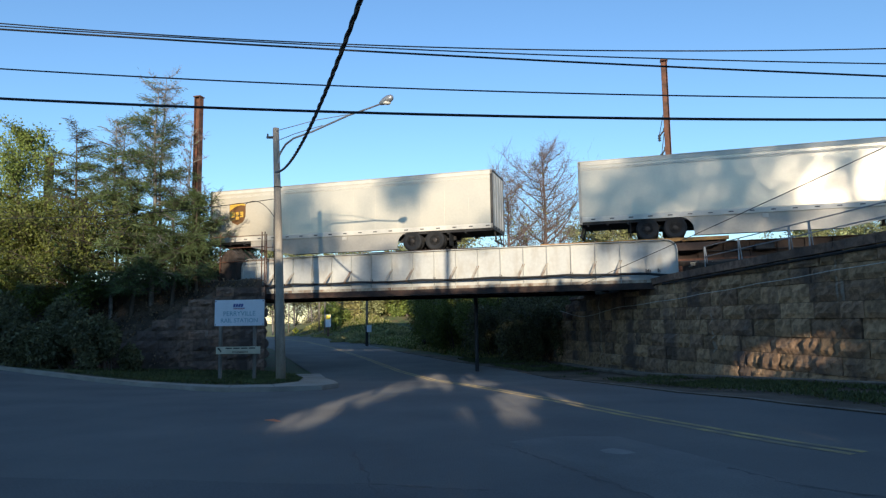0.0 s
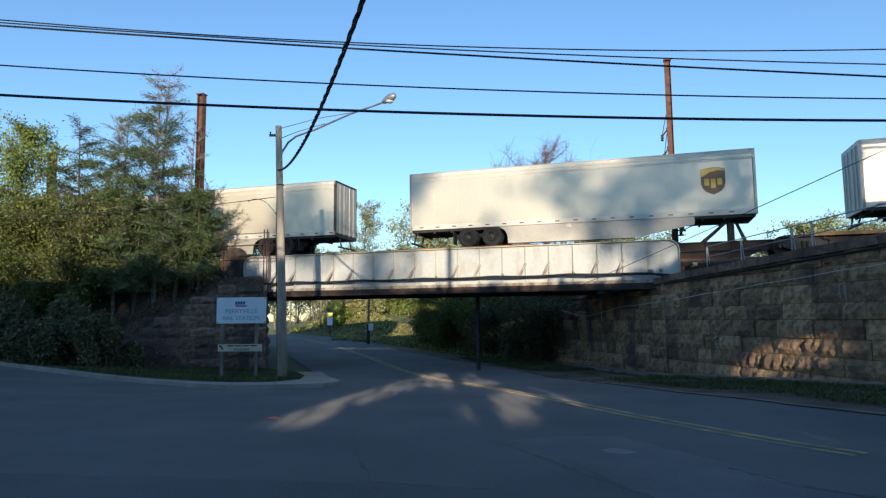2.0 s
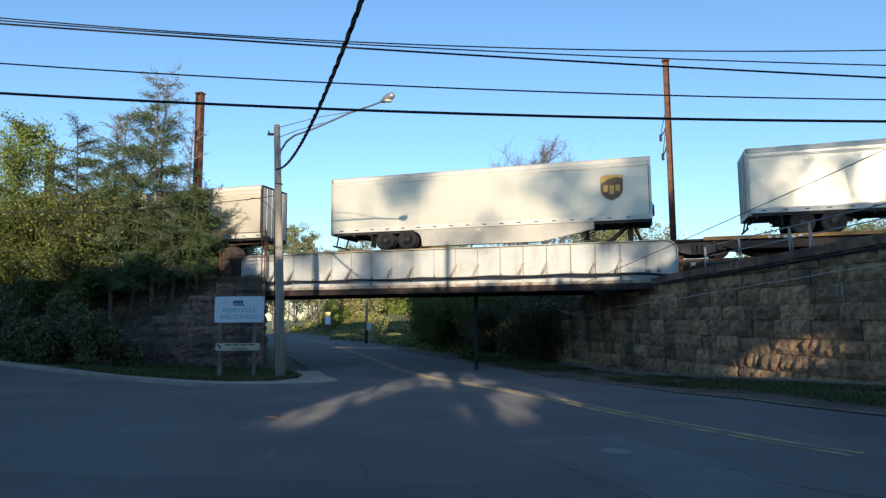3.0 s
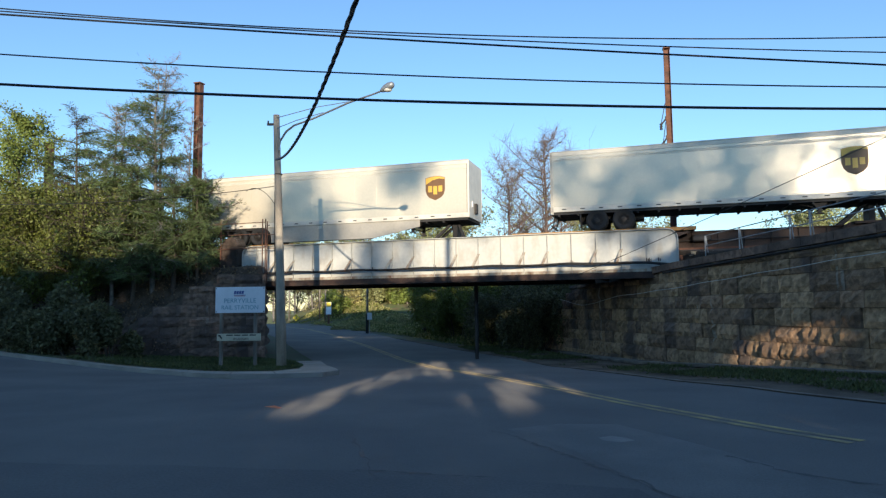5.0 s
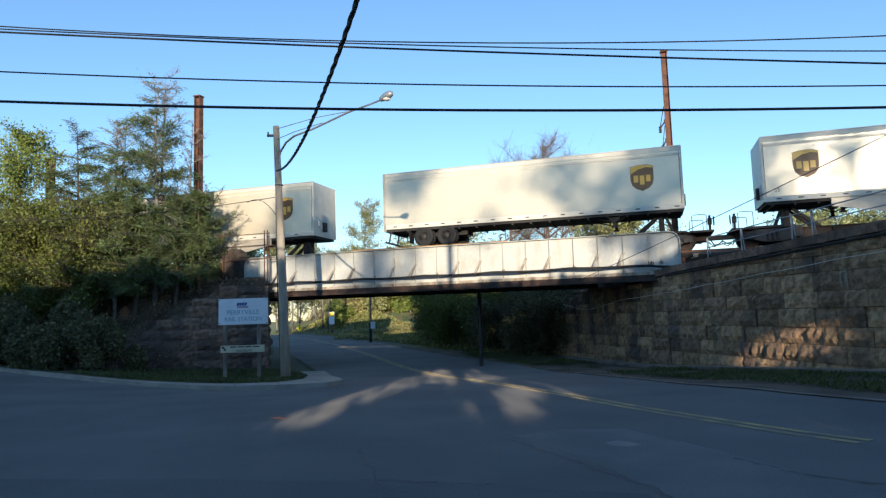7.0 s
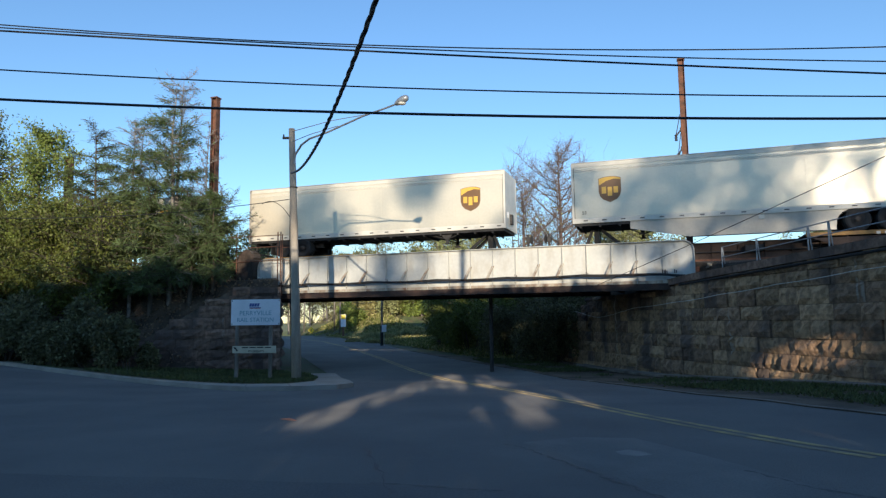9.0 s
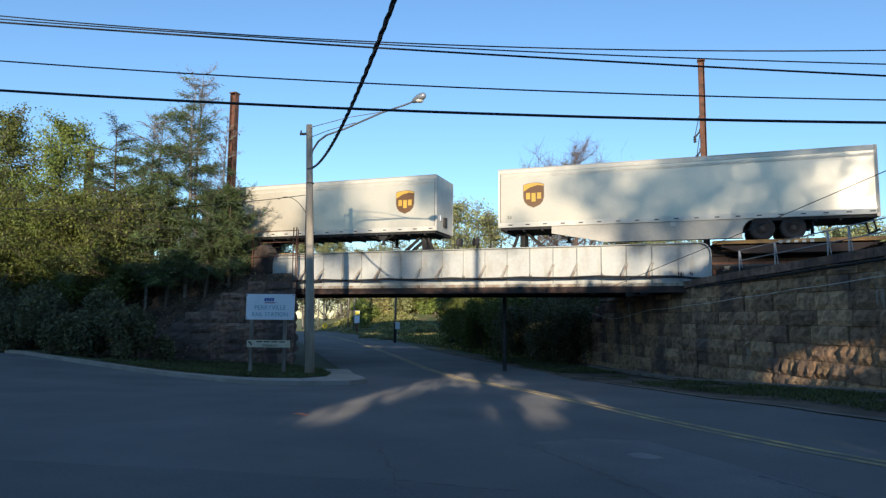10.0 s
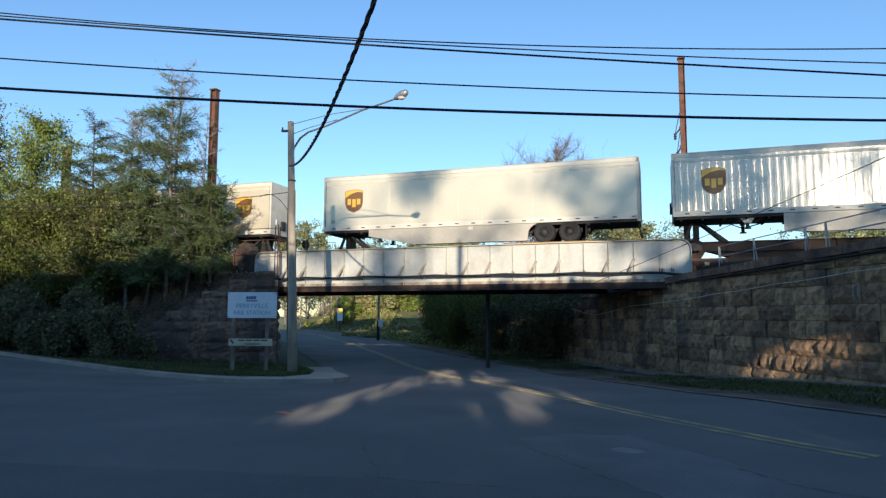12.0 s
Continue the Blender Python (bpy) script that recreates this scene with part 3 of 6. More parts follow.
def girder(name, label, n, face, back=0.0):
    """A riveted plate girder, its web at n across the track; face: -1 if its outer side looks at the street."""
    ob = thing(name, label, "bridge girder", TRACK @ pose(G0 - back, n, 0))
    ln = G1 - G0
    bm = bmesh.new()
    r = 0.42
    out = [(0, 3.15), (ln, 3.15)] + [(ln - r + r * math.cos(a), 4.86 - r + r * math.sin(a)) for a in [radians(15 * k) for k in range(7)]] + [(r - r * math.sin(a), 4.86 - r + r * math.cos(a)) for a in [radians(15 * k) for k in range(7)]]
    prism(bm, out, -0.008, 0.008)
    part("web_plate", bm, M_GIRDER, ob)
    bm = bmesh.new()
    path = [(ln - r + r * math.cos(a), 4.86 - r + r * math.sin(a)) for a in [radians(10 * k) for k in range(10)]]
    top = [(ln, 3.15)] + path + [(r - r * math.sin(a), 4.86 - r + r * math.cos(a)) for a in [radians(10 * k) for k in range(10)]] + [(0, 3.15)]
    for a, b in zip(top, top[1:]):
        d = (Vector(b) - Vector(a)).normalized()
        up = Vector((d.y, -d.x))
        q = [(a[0], a[1]), (b[0], b[1]), (b[0] + up.x * .03, b[1] + up.y * .03), (a[0] + up.x * .03, a[1] + up.y * .03)]
        prism(bm, q, -0.16, 0.16)
    part("top_flange", bm, M_GIRDER, ob)
    bm = bmesh.new()
    box(bm, 0, -0.2, 2.79, ln, 0.2, 2.84)
    box(bm, 0, -0.13, 2.84, ln, 0.13, 3.07)
    part("bottom_flange", bm, M_FLANGE, ob, "rusty bottom flange")
    bm = bmesh.new()
    box(bm, 0, -0.03, 3.07, ln, 0.03, 3.16)
    box(bm, 0, -0.1, 3.071, ln, -0.03, 3.2)
    part("lower_web", bm, M_GIRDER_LOW, ob, "rust-stained lower edge")
    rng = random.Random(5)
    for i, x in enumerate([0.79 + 1.068 * k for k in range(19)] + [20.13, 20.51]):
        bm = bmesh.new()
        box(bm, x - 0.035, face * 0.008, 3.08, x + 0.035, face * 0.02, 4.83)
        box(bm, x - 0.008, face * 0.02, 3.08, x + 0.008, face * (0.13 if i < 19 else 0.04), 4.83)
        for k in range(12):
            z = 3.2 + k * 0.14
            bmesh.ops.create_icosphere(bm, subdivisions=1, radius=0.014, matrix=Matrix.Translation((x - 0.022, face * 0.02, z)))
        part("stiffener", bm, M_GIRDER, ob)
        if i % 3 == 0 or i > 18:
            # a loose end of strap at the foot of the plain stiffeners
            bm = bmesh.new()
            box(bm, x - .05, face * .02, 3.5, x - .015, face * .06, 3.66)
            box(bm, x + .02, face * .02, 3.5, x + .05, face * .05, 3.62)
            part("clip", bm, M_FLANGE, ob)
            continue
        # raking strap bracket that carries the pipe
        bm = bmesh.new()
        lean = -0.17
        strap = [(x - .055, face * .03, 4.06), (x + .055, face * .03, 4.06), (x + .055 + lean, face * .47, 3.5), (x - .055 + lean, face * .47, 3.5)]
        a = [bm.verts.new(c) for c in strap]
        b = [bm.verts.new(c.co + Vector((0, face * .012, .03))) for c in a]
        bm.faces.new(a), bm.faces.new(b[::-1])
        for k in range(4):
            bm.faces.new((a[k], b[k], b[(k + 1) % 4], a[(k + 1) % 4]))
        # the darker stained paint stands in for the shade beneath the bracket
        part("bracket", bm, M_GIRDER_LOW, ob, "painted raking pipe bracket")
        bm = bmesh.new()
        box(bm, x - .035 + lean, face * .02, 3.42, x + .035 + lean, face * .5, 3.455)
        box(bm, x - .03 + lean, face * .42, 3.42, x + .03 + lean, face * .46, 3.56)
        part("bracket_foot", bm, M_FLANGE, ob, "rusty foot of a pipe bracket")
    bm = bmesh.new()
    box(bm, 0.1, face * 0.008, 4.62, ln - 0.3, face * 0.016, 4.83)
    for k in range(int(ln / 0.11) - 6):
        bmesh.ops.create_icosphere(bm, subdivisions=1, radius=0.013, matrix=Matrix.Translation((0.3 + k * .11, face * .018, 4.66)))
    part("rivet_strip", bm, M_GIRDER, ob)
    return ob


def build_bridge():
    girder("plate_girder", "grey-white painted riveted plate girder with rusty lower edge", GN, -1)
    girder("plate_girder", "far plate girder of the railway bridge, in shade", GN + 5.7, 1, 3.9)
    bm = bmesh.new()
    box(bm, G0 - 4.6, GN + 0.25, 3.35, G1 + 0.2, GN + 5.45, 3.75)
    deck = part("bridge_deck", bm, M_RUST, m=TRACK)
    tagged(deck, "rusty solid bridge deck under the track", "deck", kind="structure")
    for k in range(23):
        bm = bmesh.new()
        x = G0 - 3.6 + k * 1.08
        box(bm, x - 0.12, GN + 0.22, 2.9, x + 0.12, GN + 5.48, 2.94)
        box(bm, x - 0.015, GN + 0.22, 2.94, x + 0.015, GN + 5.48, 3.35)
        part("floor_beam", bm, M_RUST, deck, m=pose(0, 0, 0))
    # black pipe slung along the girder's brackets
    bm = bmesh.new()
    pts = []
    for k in range(90):
        s = G0 + 0.8 + 20.2 * k / 89
        sag = 0.05 * math.sin((s * 0.93) % math.pi)
        pts.append((s, GN - 0.32, 3.5 - sag - 0.12 * smooth(-1.2, 1.2, s)))
    tube(bm, pts, 0.055, 8)
    tube(bm, [(p[0], p[1] - 0.1, p[2] - 0.03 - 0.03 * math.sin(p[0] * 1.7)) for p in pts], 0.022, 6)
    tail = pts[-1]
    pipe = part("utility_pipe", bm, M_PIPE, m=TRACK)
    tagged(pipe, "sagging black utility pipe and cable on brackets", "pipe")
    # and on along the top of the east wall
    bm = bmesh.new()
    w = [Vector((*wall_xy(s, 0.2), coping_z(s) - 0.1)) for s in (15.2, 12, 8, 4, 0, -3)]
    a = tr(tail[0], tail[1], tail[2])
    tube(bm, [a] + w, 0.045, 8)
    tagged(part("utility_pipe", bm, M_PIPE), "black utility pipe along the wall's coping", "pipe")


# ---- railings ----


def railing(name, label, posts, height, mat_, rails=(1.0, 0.52), twin=True):
    ob = thing(name, label, "railing")
    for p in posts:
        bm = bmesh.new()
        p = Vector(p)
        if twin:
            tube(bm, [p, p + Vector((0, 0, height))], 0.024, 6)
            tube(bm, [p + Vector((0.14, 0.05, 0)), p + Vector((0.03, 0, height))], 0.02, 6)
        else:
            tube(bm, [p, p + Vector((0, 0, height))], 0.03, 6)
        part("post", bm, mat_, ob)
    for k in rails:
        bm = bmesh.new()
        tube(bm, [Vector(p) + Vector((0, 0, height * k)) for p in posts], 0.02, 6)
        part("rail", bm, mat_, ob)
    return ob


def build_railings():
    posts = []
    for s in (1.9, 5.1, 8.6, 9.5, 12.1, 14.2):
        x, y = wall_xy(s, -1.15)
        posts.append((x, y, coping_z(max(s, 0)) + 0.47))
    railing("railing", "grey pipe railing along the top of the retaining wall", posts, 0.84, M_GALV)
    posts = [tr(s, 29.4, 2.95) for s in (-26.5, -23.6, -21.0, -18.55, -18.38)]
    railing("railing", "dark rusty pipe railing beside the bridge's end", posts, 3.25, M_RUST, (0.95, 0.77, 0.55, 0.24), False)
    posts = [tr(s, 29.55, 2.95) for s in (-18.38, -17.55)]
    railing("railing", "short dark pipe railing over the abutment", posts, 3.15, M_RUST, (0.78, 0.56), False)
    # sooty end stone of the abutment, beside the girder
    ob = thing("end_stone", "rounded black sooty parapet stone beside the girder", "stone", TRACK @ pose(-21.15, 29.5, 0))
    rng = random.Random(14)
    bm = bmesh.new()
    prism(bm, [(0.0, 2.6), (1.08, 2.6), (1.1, 3.9), (1.06, 4.9), (.93, 5.22), (.66, 5.4), (.38, 5.36), (.16, 5.1), (.04, 4.7), (-.04, 3.9)], 0, .9)
    bmesh.ops.bevel(bm, geom=bm.edges[:], offset=.06, segments=2, affect="EDGES")
    for v in bm.verts:
        v.co += Vector((rng.uniform(-.03, .03), rng.uniform(-.03, .03), rng.uniform(-.03, .03)))
    part("cap", bm, M_BLACKSTONE, ob)


# ---- poles, lamp, signs, wires ----
POLE = Vector((-6.22, 24.75, -0.62))


def build_lamp_post():
    ob = thing("street_lamp", "weathered grey wooden pole with a curved bracket and cobra-head lamp", "street lamp", Matrix.Translation(POLE))
    bm = bmesh.new()
    tube(bm, [(0.3, 0, -0.3), (0.22, 0, 3.0), (0.13, 0, 5.8), (0.0, 0, 9.58)], [0.185, 0.16, 0.138, 0.115], 14)
    part("pole", bm, M_POLE, ob, smooth=True)
    bm = bmesh.new()
    arm = [(0.14, -0.12, 8.2), (0.2, -0.16, 8.55), (0.47, -0.39, 8.84), (0.84, -0.71, 8.98), (1.65, -1.39, 9.02), (3.14, -2.73, 9.18), (3.95, -3.49, 9.18), (4.35, -3.87, 9.19)]
    tube(bm, arm, [0.04, 0.04, 0.04, 0.038, 0.036, 0.034, 0.032, 0.03], 8)
    tube(bm, [(0.05, -0.1, 9.45), (1.78, -1.52, 9.4), (3.14, -2.73, 9.21)], 0.014, 6)
    tube(bm, [(0.05, -0.1, 9.05), (0.89, -0.75, 9.14), (2.1, -1.81, 9.12)], 0.014, 6)
    part("bracket_arm", bm, M_GALV, ob, "thin curved steel bracket")
    head = part("lamp_head", (lambda b: (lathe(b, [(0.04, 0), (0.075, 0.06), (0.115, 0.2), (0.13, 0.4), (0.1, 0.54), (0.04, 0.6)], pose(4.31, -3.82, 9.2, 10, 0, -131.7), 14), b)[1])(bmesh.new()), M_GALV, ob, "grey cobra-head lamp housing", smooth=True)
    bm = bmesh.new()
    bmesh.ops.create_uvsphere(bm, u_segments=12, v_segments=8, radius=0.1, matrix=Matrix.Translation((4.56, -4.05, 9.15)) @ Matrix.Diagonal((1.3, 1.1, 0.6, 1)))
    part("lens", bm, M_GLASS, head)
    bm = bmesh.new()
    box(bm, -0.34, -0.06, 9.18, -0.08, 0.02, 9.26)
    tube(bm, [(-0.3, -0.02, 9.22), (-0.3, -0.02, 9.36)], 0.03, 6)
    part("insulator_arm", bm, M_DARKSTEEL, ob)
    for z in (7.3,):
        bm = bmesh.new()
        lathe(bm, [(0.13, -0.02), (0.155, -0.015), (0.155, 0.015), (0.13, 0.02)], Matrix.Translation((0.1, 0, z)) @ pose(0, 0, 0, 90), 12)
        part("band", bm, M_DARKSTEEL, ob)
    bm = bmesh.new()
    tube(bm, [(0.13, 0.0, 0.0), (0.03, -.02, 3.0), (0.0, -0.03, 4.6), (-.02, -.02, 5.6), (-0.03, 0.0, 6.9)], [.022, .022, .022, .014, .012], 6)
    part("conduit", bm, M_PIPE, ob)


def steel_mast(base, top_z, label, arms):
    """A disused riveted H-section catenary mast."""
    ob = thing("catenary_mast", label, "mast", TRACK @ pose(*base))
    h = top_z - base[2]
    w = 0.17
    bm = bmesh.new()
    box(bm, -w, -w, 0, -w + .025, w, h)
    box(bm, w - .025, -w, 0, w, w, h)
    box(bm, -w, -0.01, 0, w, .01, h)
    for k in range(int(h / 0.3)):
        for sx in (-w + .05, w - .05):
            bmesh.ops.create_icosphere(bm, subdivisions=1, radius=.02, matrix=Matrix.Translation((sx, -0.02, .2 + k * .3)))
    part("column", bm, M_RUST, ob)
    bm = bmesh.new()
    box(bm, -w - .04, -w - .04, h, w + .04, w + .04, h + .06)
    part("cap_plate", bm, M_RUST, ob)
    bm = bmesh.new()
    box(bm, -w - .15, -w - .15, -0.3, w + .15, w + .15, 0.03)
    part("base_plate", bm, M_CONCRETE, ob)
    for z, ln in arms:
        bm = bmesh.new()
        tube(bm, [(-w, -.1, h - z), (-w - ln, -.12, h - z - .35)], .05, 6)
        tube(bm, [(-w - .02, -.1, h - z + .9), (-w - ln, -.12, h - z - .3)], .025, 6)
        box(bm, -w - .06, -.16, h - z - .1, -w, .02, h - z + .12)
        lathe(bm, [(.03, -.2), (.1, -.14), (.05, -.07), (.1, 0), (.05, .07), (.1, .14), (.03, .2)], Matrix.Translation((-w - ln, -.12, h - z - .45)) @ pose(0, 0, 0, 90), 8)
        part("insulator", bm, M_DARKSTEEL, ob)
    return ob


def build_masts():
    steel_mast((-22.68, 29.6, 3.5), 13.75, "rusty steel catenary mast beside the track among trees", ())
    steel_mast((-32.8, 29.6, 3.5), 11.35, "rusty steel catenary mast half hidden in the trees", ())
    s = TINV @ Vector(at_az(19.31, 39.5))
    steel_mast((s.x, s.y, 3.5), 1.6 + 39.5 * math.tan(radians(20.45)), "rust-red steel catenary mast behind the track", ((4.1, .28), (5.2, .2)))


def at_az(az, r, z=0.0):
    return Vector((r * math.sin(radians(az)), r * math.cos(radians(az)), z))


def sign_text(parent, words, size, x, z, y, material, name="lettering"):
    bm = lettering(words, size, pose(x, y, z, 90, 0, 0))
    part(name, bm, material, parent)


def build_station_sign():
    a = at_az(-18.73, 26.9)
    b = at_az(-14.86, 26.2)
    ang = math.degrees(math.atan2(b.y - a.y, b.x - a.x))
    ob = thing("station_sign", "white railway station board with blue lettering on two wooden posts", "sign", pose(a.x, a.y, g(a.x, a.y) + 0.12, 0, 0, ang))
    w = (b - a).length
    top = 1.6 + 26.5 * math.tan(radians(1.92)) - (g(a.x, a.y) + 0.12)
    hgt = 0.98
    bm = bmesh.new()
    box(bm, 0, -0.02, top - hgt, w, 0.02, top, 0.006)
    board = part("board", bm, M_SIGNW, ob)
    sign_text(board, "PERRYVILLE", 0.245, w / 2, top - 0.6, -0.024, M_SIGNT)
    sign_text(board, "RAIL STATION", 0.225, w / 2, top - 0.85, -0.024, M_SIGNT)
    bm = bmesh.new()
    for k in range(4):
        x = w / 2 - 0.2 + k * 0.1
        prism(bm, [(x - .05, top - .27), (x + .03, top - .27), (x + .06, top - .15), (x - .02, top - .15)], -0.03, -0.02)
    box(bm, w / 2 - .24, -.03, top - .32, w / 2 + .22, -.02, top - .3)
    part("emblem", bm, M_SIGNB, board, "small dark blue emblem of slanted bars")
    bm = bmesh.new()
    box(bm, w / 2 - .22, -.03, top - .352, w / 2 + .2, -.02, top - .332)
    part("emblem_rule", bm, M_SIGNR, board, "thin red rule under the emblem")
    for x in (0.04, w - 0.04):
        for z in (top - 0.05, top - hgt + 0.05):
            bm = bmesh.new()
            lathe(bm, [(0.022, -0.008), (0.018, 0.0), (0.012, 0.004)], pose(x, -0.026, z, 180), 8)
            part("bolt", bm, M_MARK, board)
    for x in (0.22, w - 0.38):
        bm = bmesh.new()
        box(bm, x - 0.06, 0.022, -0.25, x + 0.06, 0.13, top - 0.1, 0.01)
        part("post", bm, M_WOOD, ob)
    bm = bmesh.new()
    zz = top - hgt - 1.05
    box(bm, 0.08, -0.02, zz, w - 0.14, 0.02, zz + 0.27, 0.004)
    low = part("direction_board", bm, M_SIGNTAN, ob, "small cream board with dark lettering and an arrow")
    sign_text(low, "museum", 0.18, w / 2 + .05, zz + 0.03, -0.023, M_MARK)
    bm = bmesh.new()
    for k in range(4):
        box(bm, 0.45 + k * .3, -.024, zz + .19, .7 + k * .3, -.02, zz + .235)
    part("small_print", bm, M_MARK, low, "row of small dark print")
    bm = bmesh.new()
    prism(bm, [(.16, zz + .2), (.2, zz + .23), (.3, zz + .1), (.26, zz + .06)], -.026, -.02)
    prism(bm, [(.13, zz + .24), (.24, zz + .21), (.16, zz + .15)], -.026, -.02)
    part("arrow", bm, M_MARK, low)
    return ob


def wire(name, label, pts, r, material=None, sides=6):
    bm = bmesh.new()
    tube(bm, pts, r, sides)
    return tagged(part(name, bm, material or M_CABLE), label, "cable")


def span(a, b, sag, n=30):
    a, b = Vector(a), Vector(b)
    return [a.lerp(b, k / n) - Vector((0, 0, sag * 4 * (k / n) * (1 - k / n))) for k in range(n + 1)]


def build_wires():
    y, near = 10.5, 10.5 / 16
    for i, (zl, zm, zr, r, lab) in enumerate(((9.15, 8.46, 8.17, .016, "thin overhead power wire"), (9.08, 8.40, 7.78, .016, "thin overhead power wire"), (9.0, 8.30, 7.46, .024, "overhead power cable"), (7.98, 7.38, 6.9, .018, "overhead telephone wire"), (7.22, 6.72, 6.35, .034, "thick black overhead telephone cable"))):
        # parabola through the three heights
        x0, x1, x2 = -10.95, -1.9, 11.1
        A = np.linalg.solve([[x * x, x, 1] for x in (x0, x1, x2)], [zl, zm, zr])
        pts = [(x * near, y, 1.6 + near * (float(A @ [x * x, x, 1]) - 1.6)) for x in np.linspace(-26, 26, 60)]
        wire("overhead_wire", lab + " crossing the street", pts, r * near)
    for x, h in ((-17.06, 8.6), (17.06, 6.2)):
        utility_pole((x, y, 0), h, "plain wooden pole that carries the street's wires", .13)
    # twisted service cable from the lamp post over the viewer
    core = []
    for k in range(111):
        u = 0.02 + 1.28 * k / 110
        core.append(Vector((-6.2 + 5.07 * u, 24.6 - 15.6 * u, 7.22 - 3.72 * u + 2.5 * u * u)))
    bm = bmesh.new()
    tube(bm, core, 0.022, 6)
    for ph in (0, 2.1, 4.2):
        tube(bm, [p + Vector((math.cos(ph + i * .9), 0, math.sin(ph + i * .9))) * 0.024 for i, p in enumerate(core)], 0.02, 5)
    tagged(part("service_cable", bm, M_CABLE), "thick twisted black service cable from the wooden pole", "cable")
    # thin drop to the trees
    wire("overhead_wire", "thin cable from the pole into the trees", span(POLE + Vector((-.05, 0, 6.85)), POLE + Vector((-17.0, 0.2, 6.75)), 0.52), 0.014)
    wire("overhead_wire", "short loop of cable at the pole", span(POLE + Vector((-1.1, .0, 6.68)), POLE + Vector((0.0, -.1, 6.15)), -0.3, 12), 0.012)
    # guy wire from over the street down to the abutment
    a2, b2 = GUY
    wire("guy_wire", "thin steel guy wire slanting down to the abutment", span(a2, b2, 0.08), 0.012, M_DARKSTEEL)


GUY = (Vector((12.5, 11.5, 6.6)), Vector((5.9, 29.66, 2.95)))


def utility_pole(base, h, label, r=0.14, mat_=None):
    ob = thing("utility_pole", label, "pole", Matrix.Translation(base))
    bm = bmesh.new()
    tube(bm, [(0, 0, -.3), (0.02, 0, h * .5), (0.05, 0, h)], [r, r * .85, r * .7], 10)
    part("pole", bm, mat_ or M_WOOD, ob, smooth=True)
    return ob


def build_scrap():
    """Bent pale sheet metal lying on the bank beside the girder's end."""
    rng = random.Random(31)
    at = tr(2.3, 29.6, 3.62)
    ob = thing("scrap_sheet", "crumpled pale sheet metal lying on the cinder bank", "scrap", Matrix.Translation(at))
    for k in range(3):
        bm = bmesh.new()
        n = 5
        v = [[bm.verts.new((-.55 + .4 * k + .16 * i + rng.uniform(-.04, .04), .1 * j + rng.uniform(-.05, .05), .05 + .3 * (1 - j / 3) * rng.uniform(.1, 1) * (1.2 - .35 * k))) for j in range(4)] for i in range(n)]
        for i in range(n - 1):
            for j in range(3):
                bm.faces.new((v[i][j], v[i + 1][j], v[i + 1][j + 1], v[i][j + 1]))
        bmesh.ops.solidify(bm, geom=bm.faces[:], thickness=.012)
        part("sheet", bm, M_WHITE, ob)


